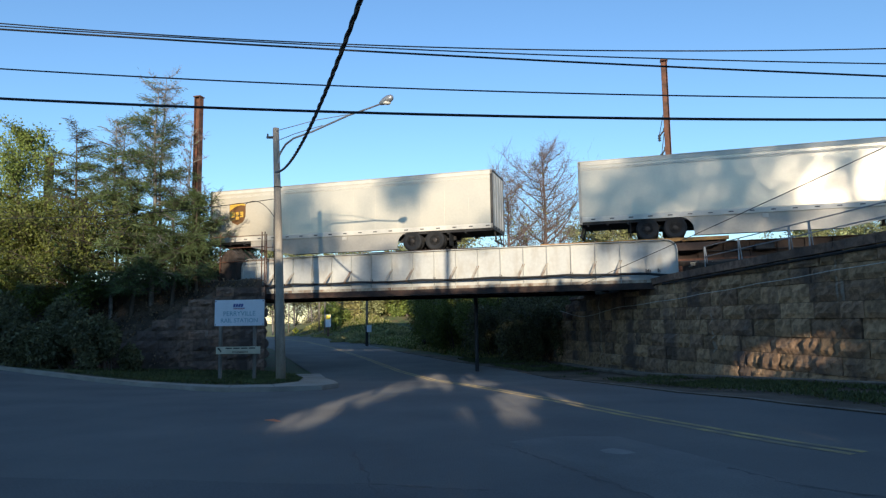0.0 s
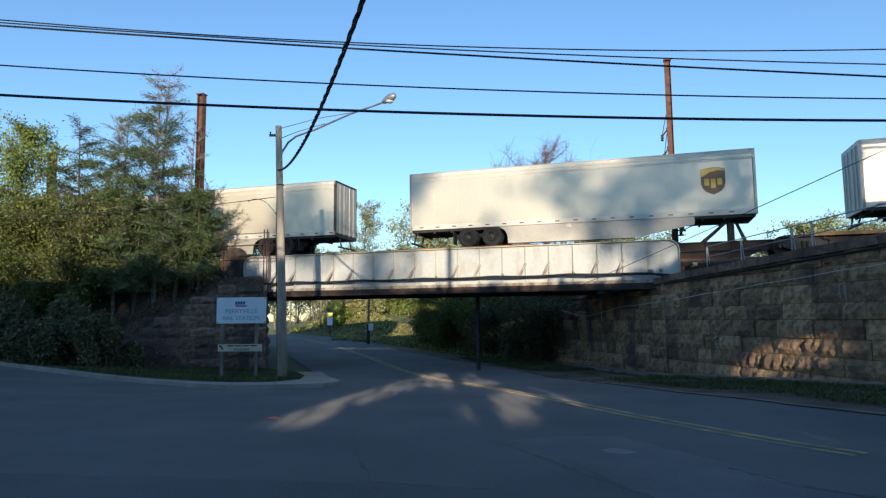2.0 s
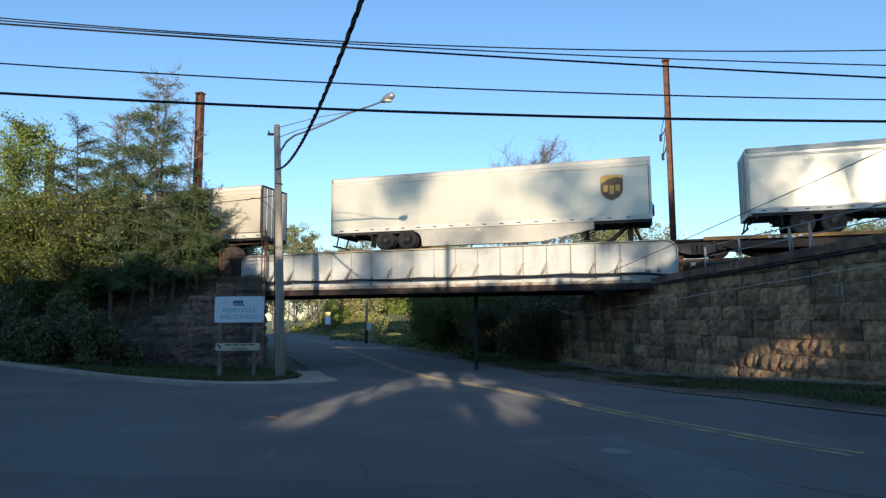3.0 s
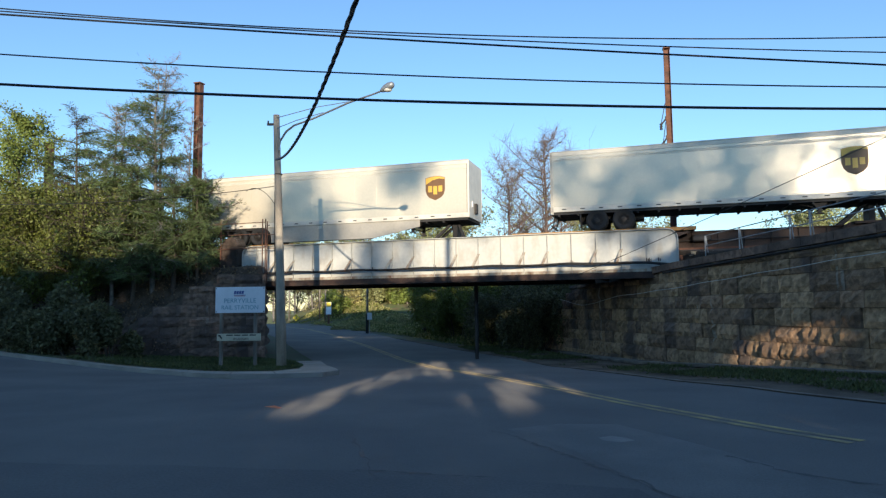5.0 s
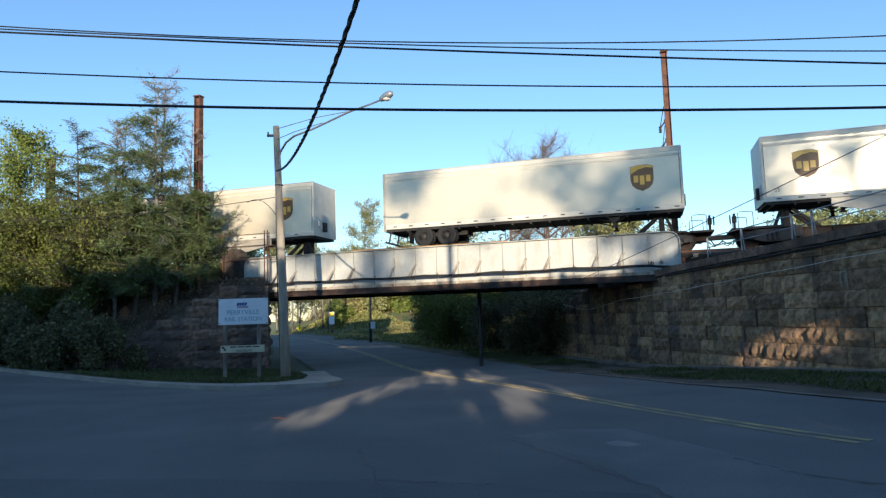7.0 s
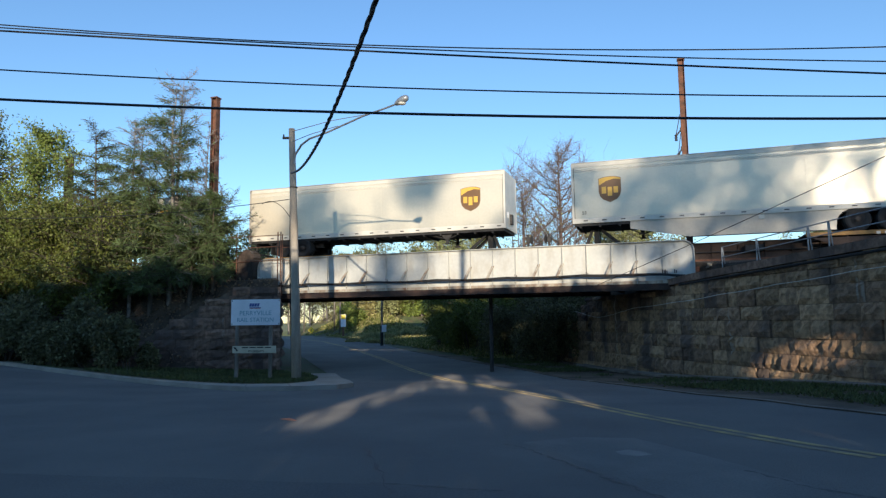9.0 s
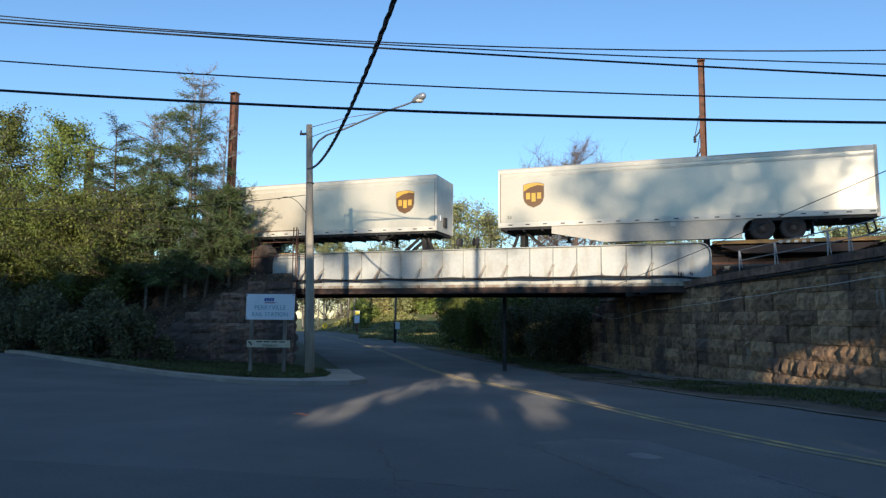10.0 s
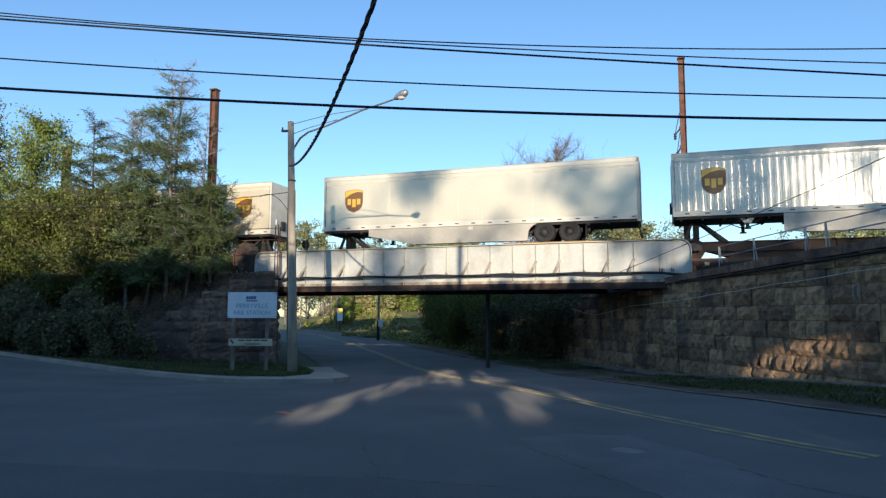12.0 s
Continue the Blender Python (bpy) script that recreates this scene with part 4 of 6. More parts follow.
def build_far_street():
    # poles along the road beyond the bridge
    for az, r, h in ((-6.42, 64.0, 8.5), (-10.4, 98.0, 10), (-9.93, 94.0, 10), (-12.9, 116, 9.0)):
        p = at_az(az, r)
        p.z = g(p.x, p.y) + far_hill(p.x, p.y) - 0.05
        ob = utility_pole(p, h, "weathered utility pole beside the road beyond the bridge", .12, M_WOOD)
        if r == 64.0:
            bm = bmesh.new()
            tube(bm, [(0, 0, 0), (0, 0, 1.9)], .14, 10)
            part("black_lower_tube", bm, M_PIPE, ob, "black tube round the pole's lower part")
    a, b = at_az(-9.93, 94.0), at_az(-6.42, 64.0)
    for k in (4.3, 5.0):
        wire("overhead_wire", "thin wire between the poles beyond the bridge", span((a.x, a.y, k), (b.x, b.y, k - 1.4), .5), .02)
    # dark post on the verge under the bridge
    p = at_az(2.9, 33.5)
    p.z = g(p.x, p.y)
    ob = thing("post", "dark steel post on the verge under the bridge", "post", Matrix.Translation(p))
    bm = bmesh.new()
    tube(bm, [(0, 0, -.1), (0, 0, 3.75)], .1, 10)
    part("column", bm, M_DARKSTEEL, ob)
    # yellow warning diamond past the crest
    p = at_az(-12.32, 108.0)
    p.z = 1.6 - 108 * math.tan(radians(.67))
    ob = thing("warning_sign", "yellow diamond road sign on a post past the crest", "road sign", Matrix.Translation(p))
    bm = bmesh.new()
    prism(bm, [(-.55, 0), (0, -.55), (.55, 0), (0, .55)], -.02, .0)
    part("plate", bm, M_SIGNY, ob)
    bm = bmesh.new()
    prism(bm, [(-.06, -.2), (.06, -.2), (.1, .22), (-.03, .18)], -.03, -.021)
    part("symbol", bm, M_MARK, ob)
    bm = bmesh.new()
    tube(bm, [(0, .04, .5), (0, .04, g(p.x, p.y) - p.z - .1)], .04, 8)
    part("post", bm, M_GALV, ob)
    # tall roadside sign
    p = at_az(-9.65, 88.0)
    p.z = g(p.x, p.y) + far_hill(p.x, p.y)
    ob = thing("roadside_sign", "white and amber sign board on a reddish post", "sign", Matrix.Translation(p))
    bm = bmesh.new()
    box(bm, -.34, -.05, 1.4, .34, .05, 3.0, .02)
    board = part("board", bm, M_SIGNW, ob)
    bm = bmesh.new()
    box(bm, -.3, -.06, 2.4, .3, -.052, 2.96)
    part("panel", bm, M_SIGNY, board, "amber upper panel")
    bm = bmesh.new()
    box(bm, -.14, -.04, -.2, .14, .04, 1.75)
    part("post", bm, M_RUST, ob)
    # small white notice near the pole
    p = at_az(-6.22, 63.4)
    p.z = g(p.x, p.y)
    ob = thing("notice", "small white notice plate on a thin post", "sign", Matrix.Translation(p))
    bm = bmesh.new()
    box(bm, -.22, -.015, 1.3, .22, .015, 1.95, .01)
    part("plate", bm, M_SIGNW, ob)
    bm = bmesh.new()
    tube(bm, [(0, .03, -.1), (0, .03, 1.9)], .03, 6)
    part("post", bm, M_GALV, ob)


# ---- plants ----


def tubes_mesh(name, segs, material, sides=4):
    """Many tapered sticks (start, end, radius, radius) as one mesh."""
    verts, faces = [], []
    for p, q, r0, r1 in segs:
        t = (q - p).normalized()
        a = t.cross(Vector((0.3, 0.2, 1)) if abs(t.z) < 0.9 else Vector((1, 0, 0.1))).normalized()
        b = t.cross(a)
        k0 = len(verts)
        for c, r in ((p, r0), (q, r1)):
            for i in range(sides):
                w = 2 * math.pi * i / sides
                verts.append(tuple(c + (a * math.cos(w) + b * math.sin(w)) * r))
        for i in range(sides):
            j = (i + 1) % sides
            faces.append((k0 + i, k0 + j, k0 + sides + j, k0 + sides + i))
    me = bpy.data.meshes.new(name)
    me.from_pydata(verts, [], faces)
    me.materials.append(material)
    me.shade_smooth()
    return me


def leaves_mesh(name, centres, size, material, rng, droop=0.0, aspect=1.9, dirs=None, wide=.5):
    """Small folded leaf sprays round the given centres."""
    c = np.asarray([tuple(p) for p in centres])
    n = len(c)
    a = rng.normal(size=(n, 3))
    a[:, 2] -= droop
    if dirs is not None:
        a = a * .45 + np.asarray([tuple(d) for d in dirs]) * 1.3
    a /= np.linalg.norm(a, axis=1)[:, None]
    b = np.cross(a, rng.normal(size=(n, 3)))
    b /= np.linalg.norm(b, axis=1)[:, None] + 1e-9
    k = np.cross(a, b)
    s = size * rng.uniform(0.55, 1.35, (n, 1))
    v = np.empty((n, 4, 3))
    v[:, 0] = c
    v[:, 1] = c + (a * aspect * .5 + b * wide + k * .12) * s
    v[:, 2] = c + a * aspect * s
    v[:, 3] = c + (a * aspect * .5 - b * wide + k * .12) * s
    me = bpy.data.meshes.new(name)
    me.from_pydata(v.reshape(-1, 3).tolist(), [], np.arange(4 * n).reshape(n, 4).tolist())
    me.materials.append(material)
    return me


def grow(seed, height, r0, shape, limbs, first, droop, spread, subs=6, wig=0.06, flat=False):
    """Skeleton of a tree at the origin: sticks, and the twig points that carry leaves. flat: twigs lie in sprays along their limb, as a conifer's do."""
    R = random.Random(seed)
    segs, tips = [], []
    pts = [Vector((0, 0, -0.4))]
    n = 10
    for i in range(1, n + 1):
        pts.append(Vector((pts[-1].x + R.uniform(-wig, wig) * height * .12, pts[-1].y + R.uniform(-wig, wig) * height * .12, height * i / n)))
    rad = lambda k: r0 * (1 - k) ** 0.8 + 0.012
    for i in range(n):
        segs.append((pts[i], pts[i + 1], rad(i / n), rad((i + 1) / n)))
    for i in range(limbs):
        k = first + (1 - first) * (i + R.random()) / limbs
        f = min(n - 1, int(k * n))
        p = pts[f].lerp(pts[f + 1], k * n - f)
        ln = spread * shape(k) * R.uniform(.7, 1.25)
        az = R.uniform(0, 2 * math.pi)
        d = Vector((math.cos(az), math.sin(az), R.uniform(.1, .6) - droop * (1 - k)))
        d.normalize()
        q, rr = p, rad(k) * .5
        m = 4
        for j in range(m):
            q2 = q + d * ln / m
            segs.append((q, q2, rr * (1 - j / m) + .008, rr * (1 - (j + 1) / m) + .006))
            for _ in range(subs):
                e = Vector((R.gauss(0, 1), R.gauss(0, 1), R.gauss(0, .6) + .25 - droop * .8)).normalized() * ln * R.uniform(.18, .42)
                if flat:
                    side = Vector((-d.y, d.x, 0)) * R.choice((-1, 1)) * R.uniform(.35, 1.0)
                    e = (d * .75 + side + Vector((0, 0, R.uniform(-.3, .12)))).normalized() * ln * R.uniform(.14, .4) * (1.15 - .15 * j)
                o = q.lerp(q2, R.random())
                segs.append((o, o + e, .009, .003))
                tips.append((o, o + e))
                if R.random() < .6:
                    e2 = Vector((R.gauss(0, 1), R.gauss(0, 1), R.gauss(0, .8) + .2 - droop)).normalized() * e.length * .6
                    o2 = o + e * R.uniform(.4, .9)
                    segs.append((o2, o2 + e2, .006, .0025))
                    tips.append((o2, o2 + e2))
            d = (d + Vector((R.uniform(-.25, .25), R.uniform(-.25, .25), R.uniform(-.1, .25) - droop * .25))).normalized()
            q = q2
    return segs, tips


def tree(label, base, height, leaf, count, size, seed, shape=None, r0=.14, limbs=26, first=.15, droop=0.3, spread=2.4, subs=6, bark=None, jit=.18, ld=.3, bare_top=0.0, thin=0.6, frond=False, name="tree", group=""):
    ob = thing(name, label, "tree" if name == "tree" else name.replace("_", " "), Matrix.Translation(base), group)
    shape = shape or (lambda k: 1.15 - k)
    segs, tips = grow(seed, height, r0, shape, limbs, first, droop, spread, subs, flat=frond)
    part("trunk", tubes_mesh("trunk", segs, bark or M_BARK), M_BARK, ob)
    if count:
        rng = np.random.default_rng(seed)
        R = random.Random(seed + 1)
        cs, ds = [], []
        while len(cs) < count:
            a, b = R.choice(tips)
            p = a.lerp(b, R.uniform(.15, 1.1))
            if R.random() < thin * (p.z / height) ** 2 or (p.z > height * (1 - bare_top) and R.random() < .8):
                continue
            jj = jit * .35 if frond else jit
            cs.append(p + Vector((R.gauss(0, jj), R.gauss(0, jj), R.gauss(0, jj))))
            ds.append((b - a).normalized())
        part("crown", leaves_mesh("crown", cs, size, leaf, rng, ld, 3.4 if frond else 1.9, ds if frond else None, .2 if frond else .5), leaf, ob)
    return ob


def bush(label, base, rx, ry, h, leaf, count, size, seed, name="shrub"):
    """A shrub: stems from the base and leaf sprays in uneven lobes."""
    R = random.Random(seed)
    rng = np.random.default_rng(seed)
    ob = thing(name, label, name, Matrix.Translation(base))
    lobes = [(R.uniform(-.75, .75) * rx, R.uniform(-.75, .75) * ry, h * R.uniform(.25, .8), R.uniform(.3, .55)) for _ in range(max(7, int(rx * ry * 3)))]
    cs, segs = [], []
    for lx, ly, lz, lr in lobes:
        segs.append((Vector((lx * .3, ly * .3, -.2)), Vector((lx, ly, lz)), .035, .012))
        for _ in range(5):
            e = Vector((R.gauss(0, 1), R.gauss(0, 1), abs(R.gauss(0, 1)))).normalized() * lr * h * .9
            segs.append((Vector((lx, ly, lz)), Vector((lx, ly, lz)) + e, .01, .004))
    for _ in range(count):
        lx, ly, lz, lr = R.choice(lobes)
        d = Vector((R.gauss(0, 1), R.gauss(0, 1), R.gauss(0, 1))).normalized() * (R.random() ** .4)
        p = Vector((lx, ly, lz)) + Vector((d.x * lr * rx * .8, d.y * lr * ry * .8, d.z * lr * h * .8))
        if p.z > -.1:
            cs.append(p)
    part("stem", tubes_mesh("stem", segs, M_BARK), M_BARK, ob)
    part("foliage", leaves_mesh("foliage", cs, size, leaf, rng, .2), leaf, ob)
    return ob


def on(s, n, z):
    v = tr(s, n, 0)
    return (v.x, v.y, z)


def az_on(az, n, z):
    """A place at a compass direction from the street corner and a distance across the track."""
    r = n / math.cos(radians(az - HEAD))
    p = at_az(az, r)
    return (p.x, p.y, z)


def build_plants():
    cone = lambda k: 1.12 - k
    oval = lambda k: .35 + .9 * math.sin(math.pi * min(1, max(0, k * .95)))
    # west bank, from the mast outwards
    airy = lambda k: 1.0 - .62 * k
    tree("tall thin cedar with grey bare twigs at its top", az_on(-23.5, 27.6, 2.6), 11.4, M_CEDAR, 18687, .075, 11, airy, .13, 60, .1, .35, 2.7, subs=8, bark=M_BARKPALE, bare_top=.15, thin=.6, frond=True)
    tree("dark green cedar on the railway bank", az_on(-28.9, 26.8, 1.9), 10.0, M_CEDAR, 20312, .075, 12, airy, .12, 54, .1, .4, 3.0, subs=8, bare_top=.1, thin=.85, frond=True)
    tree("small cedar leaning over the bank beside the mast", az_on(-20.2, 28.4, 3.3), 5.0, M_CEDAR, 7657, .08, 13, cone, .1, 32, .1, .45, 2.2, frond=True)
    tree("slender grey-green cedar on the bank", az_on(-26.3, 26.8, 2.0), 9.9, M_CEDAR, 13812, .075, 14, airy, .1, 48, .1, .4, 2.7, subs=8, bare_top=.15, thin=.85, bark=M_BARKPALE, frond=True)
    tree("tall young tree in fresh yellow-green leaf", az_on(-32.9, 26.0, 1.2), 10.5, M_FRESH, 21384, .078, 15, oval, .13, 40, .2, .0, 1.8, ld=.1, thin=.3)
    tree("olive-green tree on the bank, half in leaf", az_on(-35.9, 26.0, 1.2), 11.4, M_OLIVE, 21384, .078, 16, oval, .13, 40, .2, .0, 2.0, ld=.1, bark=M_BARKPALE, thin=.3)
    tree("tall tree coming into leaf at the bank's end", az_on(-39.5, 26.0, 1.0), 11.8, M_OLIVE, 14580, .078, 17, oval, .14, 32, .2, .05, 2.4, ld=.1, thin=.3)
    tree("low olive-green tree on the bank", az_on(-31.6, 25.6, 1.0), 6.6, M_OLIVE, 21238, .078, 18, oval, .12, 38, .2, .1, 2.7)
    tree("low spreading olive tree on the slope", az_on(-28.4, 25.9, 1.4), 6.2, M_OLIVE, 8505, .078, 19, oval, .12, 38, .2, .1, 2.6)
    tree("dark cedar low on the slope", az_on(-24.9, 26.9, 2.2), 6.6, M_CEDAR, 11333, .08, 20, airy, .12, 40, .15, .35, 3.0, frond=True)
    tree("dark cedar at the top of the slope", az_on(-22.0, 27.6, 2.8), 5.4, M_CEDAR, 6125, .08, 23, airy, .12, 38, .15, .35, 2.6, frond=True)
    tree("low olive tree at the slope's end", az_on(-35.6, 25.4, .9), 6.6, M_OLIVE, 24931, .078, 22, oval, .12, 38, .15, .1, 2.9)
    tree("bare pale-twigged tree rising behind the cedars", az_on(-23.0, 28.3, 3.2), 11.5, M_CEDAR, 150, .06, 24, airy, .1, 26, .35, -.5, 2.6, subs=9, bark=M_BARKPALE)
    tree("bare grey sapling beside the mast", az_on(-20.9, 28.6, 3.3), 8.6, M_CEDAR, 120, .06, 25, airy, .06, 20, .35, -.4, 1.7, subs=7, bark=M_BARKPALE)
    tree("slim thin cedar sapling at the bank's end", az_on(-19.8, 29.0, 3.6), 4.9, M_CEDAR, 1300, .075, 27, oval, .06, 18, .15, -.2, 1.4, subs=8, frond=True)
    tree("bare grey tree among the cedars", az_on(-26.0, 28.3, 3.2), 9.0, M_CEDAR, 200, .06, 26, airy, .08, 24, .35, -.5, 2.4, subs=9, bark=M_BARKPALE)
    # dark hedge at the foot of the bank
    for i, (az, r, rx, h) in enumerate(((-37.4, 41.0, 2.6, 3.5), (-34.4, 37.5, 2.4, 3.2), (-31.2, 34.2, 2.1, 2.9), (-28.4, 32.2, 1.8, 2.6), (-26.0, 31.0, 1.4, 2.2))):
        p = at_az(az, r)
        bush("dark green hedge shrub at the bank's foot", (p.x, p.y, g(p.x, p.y)), rx, 1.3, h, M_HEDGE, 14000, .085, 40 + i, "hedge")
    # beyond the track
    p = at_az(9.3, 52)
    tree("bare reddish tree with a round twiggy crown", (p.x, p.y, .5), 13.9, M_SPRING, 300, .12, 31, oval, .22, 44, .3, -.6, 3.9, subs=16, bark=M_TWIG)
    p = at_az(5.9, 50)
    tree("bare twiggy tree behind the track", (p.x, p.y, .5), 11.4, M_SPRING, 500, .12, 32, oval, .2, 36, .25, -.6, 2.8, subs=15, bark=M_TWIG)
    for i, (az, r, h, lf) in enumerate(((-1.6, 60, 12.4, M_PALE), (-6.8, 97, 19.0, M_SPRING), (1.5, 64, 11.8, M_SPRING), (12.4, 60, 10.5, M_SPRING), (-9.9, 128, 15.0, M_SPRING), (29.8, 60, 9.4, M_PALE), (32.3, 62, 9.0, M_PALE), (26.5, 64, 8.0, M_SPRING), (15.8, 58, 9.6, M_SPRING), (36, 60, 9.4, M_SPRING))):
        p = at_az(az, r)
        tree("tree in spring leaf beyond the railway", (p.x, p.y, -.5), h, lf, 10000, .13, 50 + i, oval, .17, 34, .25, -.1, 3.3, subs=9, thin=.3, bark=M_BARKPALE)
    for i, az in enumerate((-14.2, -12.4, -11.0, -9.3)):
        p = at_az(az, 128 + 4 * i)
        tree("tall pale tree far along the street", (p.x, p.y, -2), (19.0, 21.5, 20.5, 17.0)[i], M_SPRING, 9000, .2, 185 + i, oval, .2, 34, .3, -.1, 4.0, subs=8, thin=.2, bark=M_BARKPALE)
    for i in range(5):
        p = at_az(-22.5 + i * 1.65 + .5 * math.sin(i * 2.3), 52 + 4 * math.sin(i * 1.7))
        tree("pale half-bare tree behind the railway", (p.x, p.y, -.5), 8.6 + .5 * math.sin(i * 4.1), (M_SPRING, M_BRUSH, M_OLIVE)[i % 3], 4500, .11, 170 + i, oval, .1, 28, .2, -.2, 1.9, subs=8, thin=.3, bark=M_BARKPALE)
    # thicket on the bank beside the road, seen under the bridge
    R = random.Random(8)
    for i in range(18):
        y = 40 + i * 1.2 + R.uniform(-.5, .5)
        edge = float(np.interp(y, [33, 41, 52, 62, 90], [7.0, 3.6, 0.2, -2.6, -11.5]))
        x = edge + R.uniform(.3, 1.2) + (0, 2.6, 4.6)[i % 3]
        bush("dense roadside shrub on the bank beyond the bridge", (x, y, g(x, y) + far_hill(x, y) - .1), 2.2, 1.9, R.uniform(3.2, 4.8), M_OLIVE if i > 4 else M_HEDGE, 12000, .085, 70 + i)
    for i in range(16):
        az, r = -8.9 + i * .6 + R.uniform(-.2, .2), R.uniform(94, 104)
        p = at_az(az, r)
        bush("sunlit spring shrub along the far road bank", (p.x, p.y, g(p.x, p.y) + far_hill(p.x, p.y) - .1), 2.2, 1.9, R.uniform(2.2, 4.6), R.choice((M_SPRING, M_BRUSH, M_FRESH)), 2600, .2, 130 + i)
    for i in range(18):
        az, r = -8.6 + i * .36 + R.uniform(-.2, .2), R.uniform(70, 84)
        p = at_az(az, r)
        bush("low scrubby brush on the road bank", (p.x, p.y, g(p.x, p.y) + far_hill(p.x, p.y) - .1), 1.5, 1.4, R.uniform(.4, .8), R.choice((M_BRUSH, M_BRUSH, M_SPRING)), 1200, .12, 150 + i, "brush")
    for i in range(13):
        az, r = -13.2 + i * .9 + R.uniform(-.3, .3), R.uniform(124, 160)
        p = at_az(az, r)
        tree("roadside tree far along the street", (p.x, p.y, -2), R.uniform(8, 12), R.choice((M_SPRING, M_BRUSH, M_OLIVE)), 500 if i < 3 else 1500, .22, 90 + i, oval, .2, 26, .15, -.2, 3.4, subs=9, bark=M_BARKPALE)
    p = at_az(-13.9, 122)
    tree("bare spreading street tree beyond the crest", (p.x, p.y, -1), 11, M_SPRING, 300, .15, 129, oval, .22, 30, .2, -.3, 5.0, subs=10, bark=M_TWIG)
    for i in range(9):
        az, r = -8.6 + i * .8 + R.uniform(-.2, .2), R.uniform(92, 108)
        p = at_az(az, r)
        tree("tree in thin spring leaf on the roadside bank", (p.x, p.y, g(p.x, p.y) + far_hill(p.x, p.y) - .2), R.uniform(7, 10), R.choice((M_SPRING, M_OLIVE, M_SPRING)), 2600, .24, 110 + i, oval, .13, 26, .2, 0, 2.6, bark=M_BARKPALE)


def build_grass():
    rng = np.random.default_rng(5)
    R = random.Random(6)
    pts = []
    while len(pts) < 22000:
        x, y = R.uniform(-17, -5.2), R.uniform(22.3, 34)
        if inside([(-5.3, 24.6), (-5.7, 22.4), (-7.0, 22.4), (-9.3, 23.7), (-11.8, 24.7), (-14.7, 26.2), (-14.7, 29), (-9, 33), (-6.6, 30), (-5.5, 26.5)], x, y):
            pts.append((x, y, g(x, y) + .16))
    me = leaves_mesh("lawn_grass", pts, .04, M_BLADE, rng, -1.6, 2.8)
    tagged(part("lawn_grass", me, M_BLADE), "short green lawn grass", "grass", kind="stuff")
    pts = []
    while len(pts) < 24000:
        s, o = R.uniform(-4, 31), R.uniform(1.3, 5.0)
        x, y = wall_xy(s, o)
        if x < float(np.interp(y, [5, 11.2, 13, 16.5, 26, 34, 41], [7.8, 7.5, 6.75, 5.9, 4.95, 3.6, .9])):
            continue
        n = noise.noise(Vector((x * .8, y * .5, 0)))
        if n + (.2 if s < 9 else .05 if s < 12.5 else -.45 if s < 20 else .2) > R.uniform(-.1, .45):
            pts.append((x, y, g(x, y) + .06))
    far = []
    while len(far) < 40000:
        y = R.uniform(42, 108)
        edge = float(np.interp(y, [41, 52, 62, 90, 110], [2.9, -1.2, -4.6, -16.6, -27.5]))
        x = edge + R.uniform(0, 9)
        far.append((x, y, g(x, y) + far_hill(x, y)))
    me2 = leaves_mesh("bank_brush", far[::2], .11, M_BRUSH, rng, -1.3, 2.6)
    tagged(part("bank_brush", me2, M_BRUSH), "rough dry grass and brush on the road bank", "grass", kind="stuff")
    me2 = leaves_mesh("bank_weeds", far[1::2], .13, M_OLIVE, rng, -1.0, 2.2)
    tagged(part("bank_weeds", me2, M_OLIVE), "green weeds among the dry brush on the road bank", "weeds", kind="stuff")
    me = leaves_mesh("verge_grass", pts, .035, M_BLADE, rng, -1.5, 3.0)
    tagged(part("verge_grass", me, M_BLADE), "rough green grass along the verge", "grass", kind="stuff")
    pts = []
    while len(pts) < 7000:
        s, k = R.uniform(-42, -18.5), R.random()
        n, z = 24.2 + 4.8 * k, float(np.interp(k, [0, .4, .79, 1], [-.2, 1.45, 3.05, 3.75]))
        n += smooth(-23, -18, s) * max(0, 28.9 - n)
        v = tr(s, n, z + R.uniform(.02, .12))
        pts.append(tuple(v))
    me = leaves_mesh("dry_leaves", pts, .09, M_LITTER, rng, .0, 1.3)
    tagged(part("dry_leaves", me, M_LITTER), "dry brown leaf litter on the bank", "litter", kind="stuff")


def inside(poly, x, z):
    """Whether (x, z) lies in a closed outline."""
    hit = False
    for (x0, z0), (x1, z1) in zip(poly, poly[1:] + poly[:1]):
        if (z0 > z) != (z1 > z) and x < x0 + (z - z0) / (z1 - z0) * (x1 - x0):
            hit = not hit
    return hit


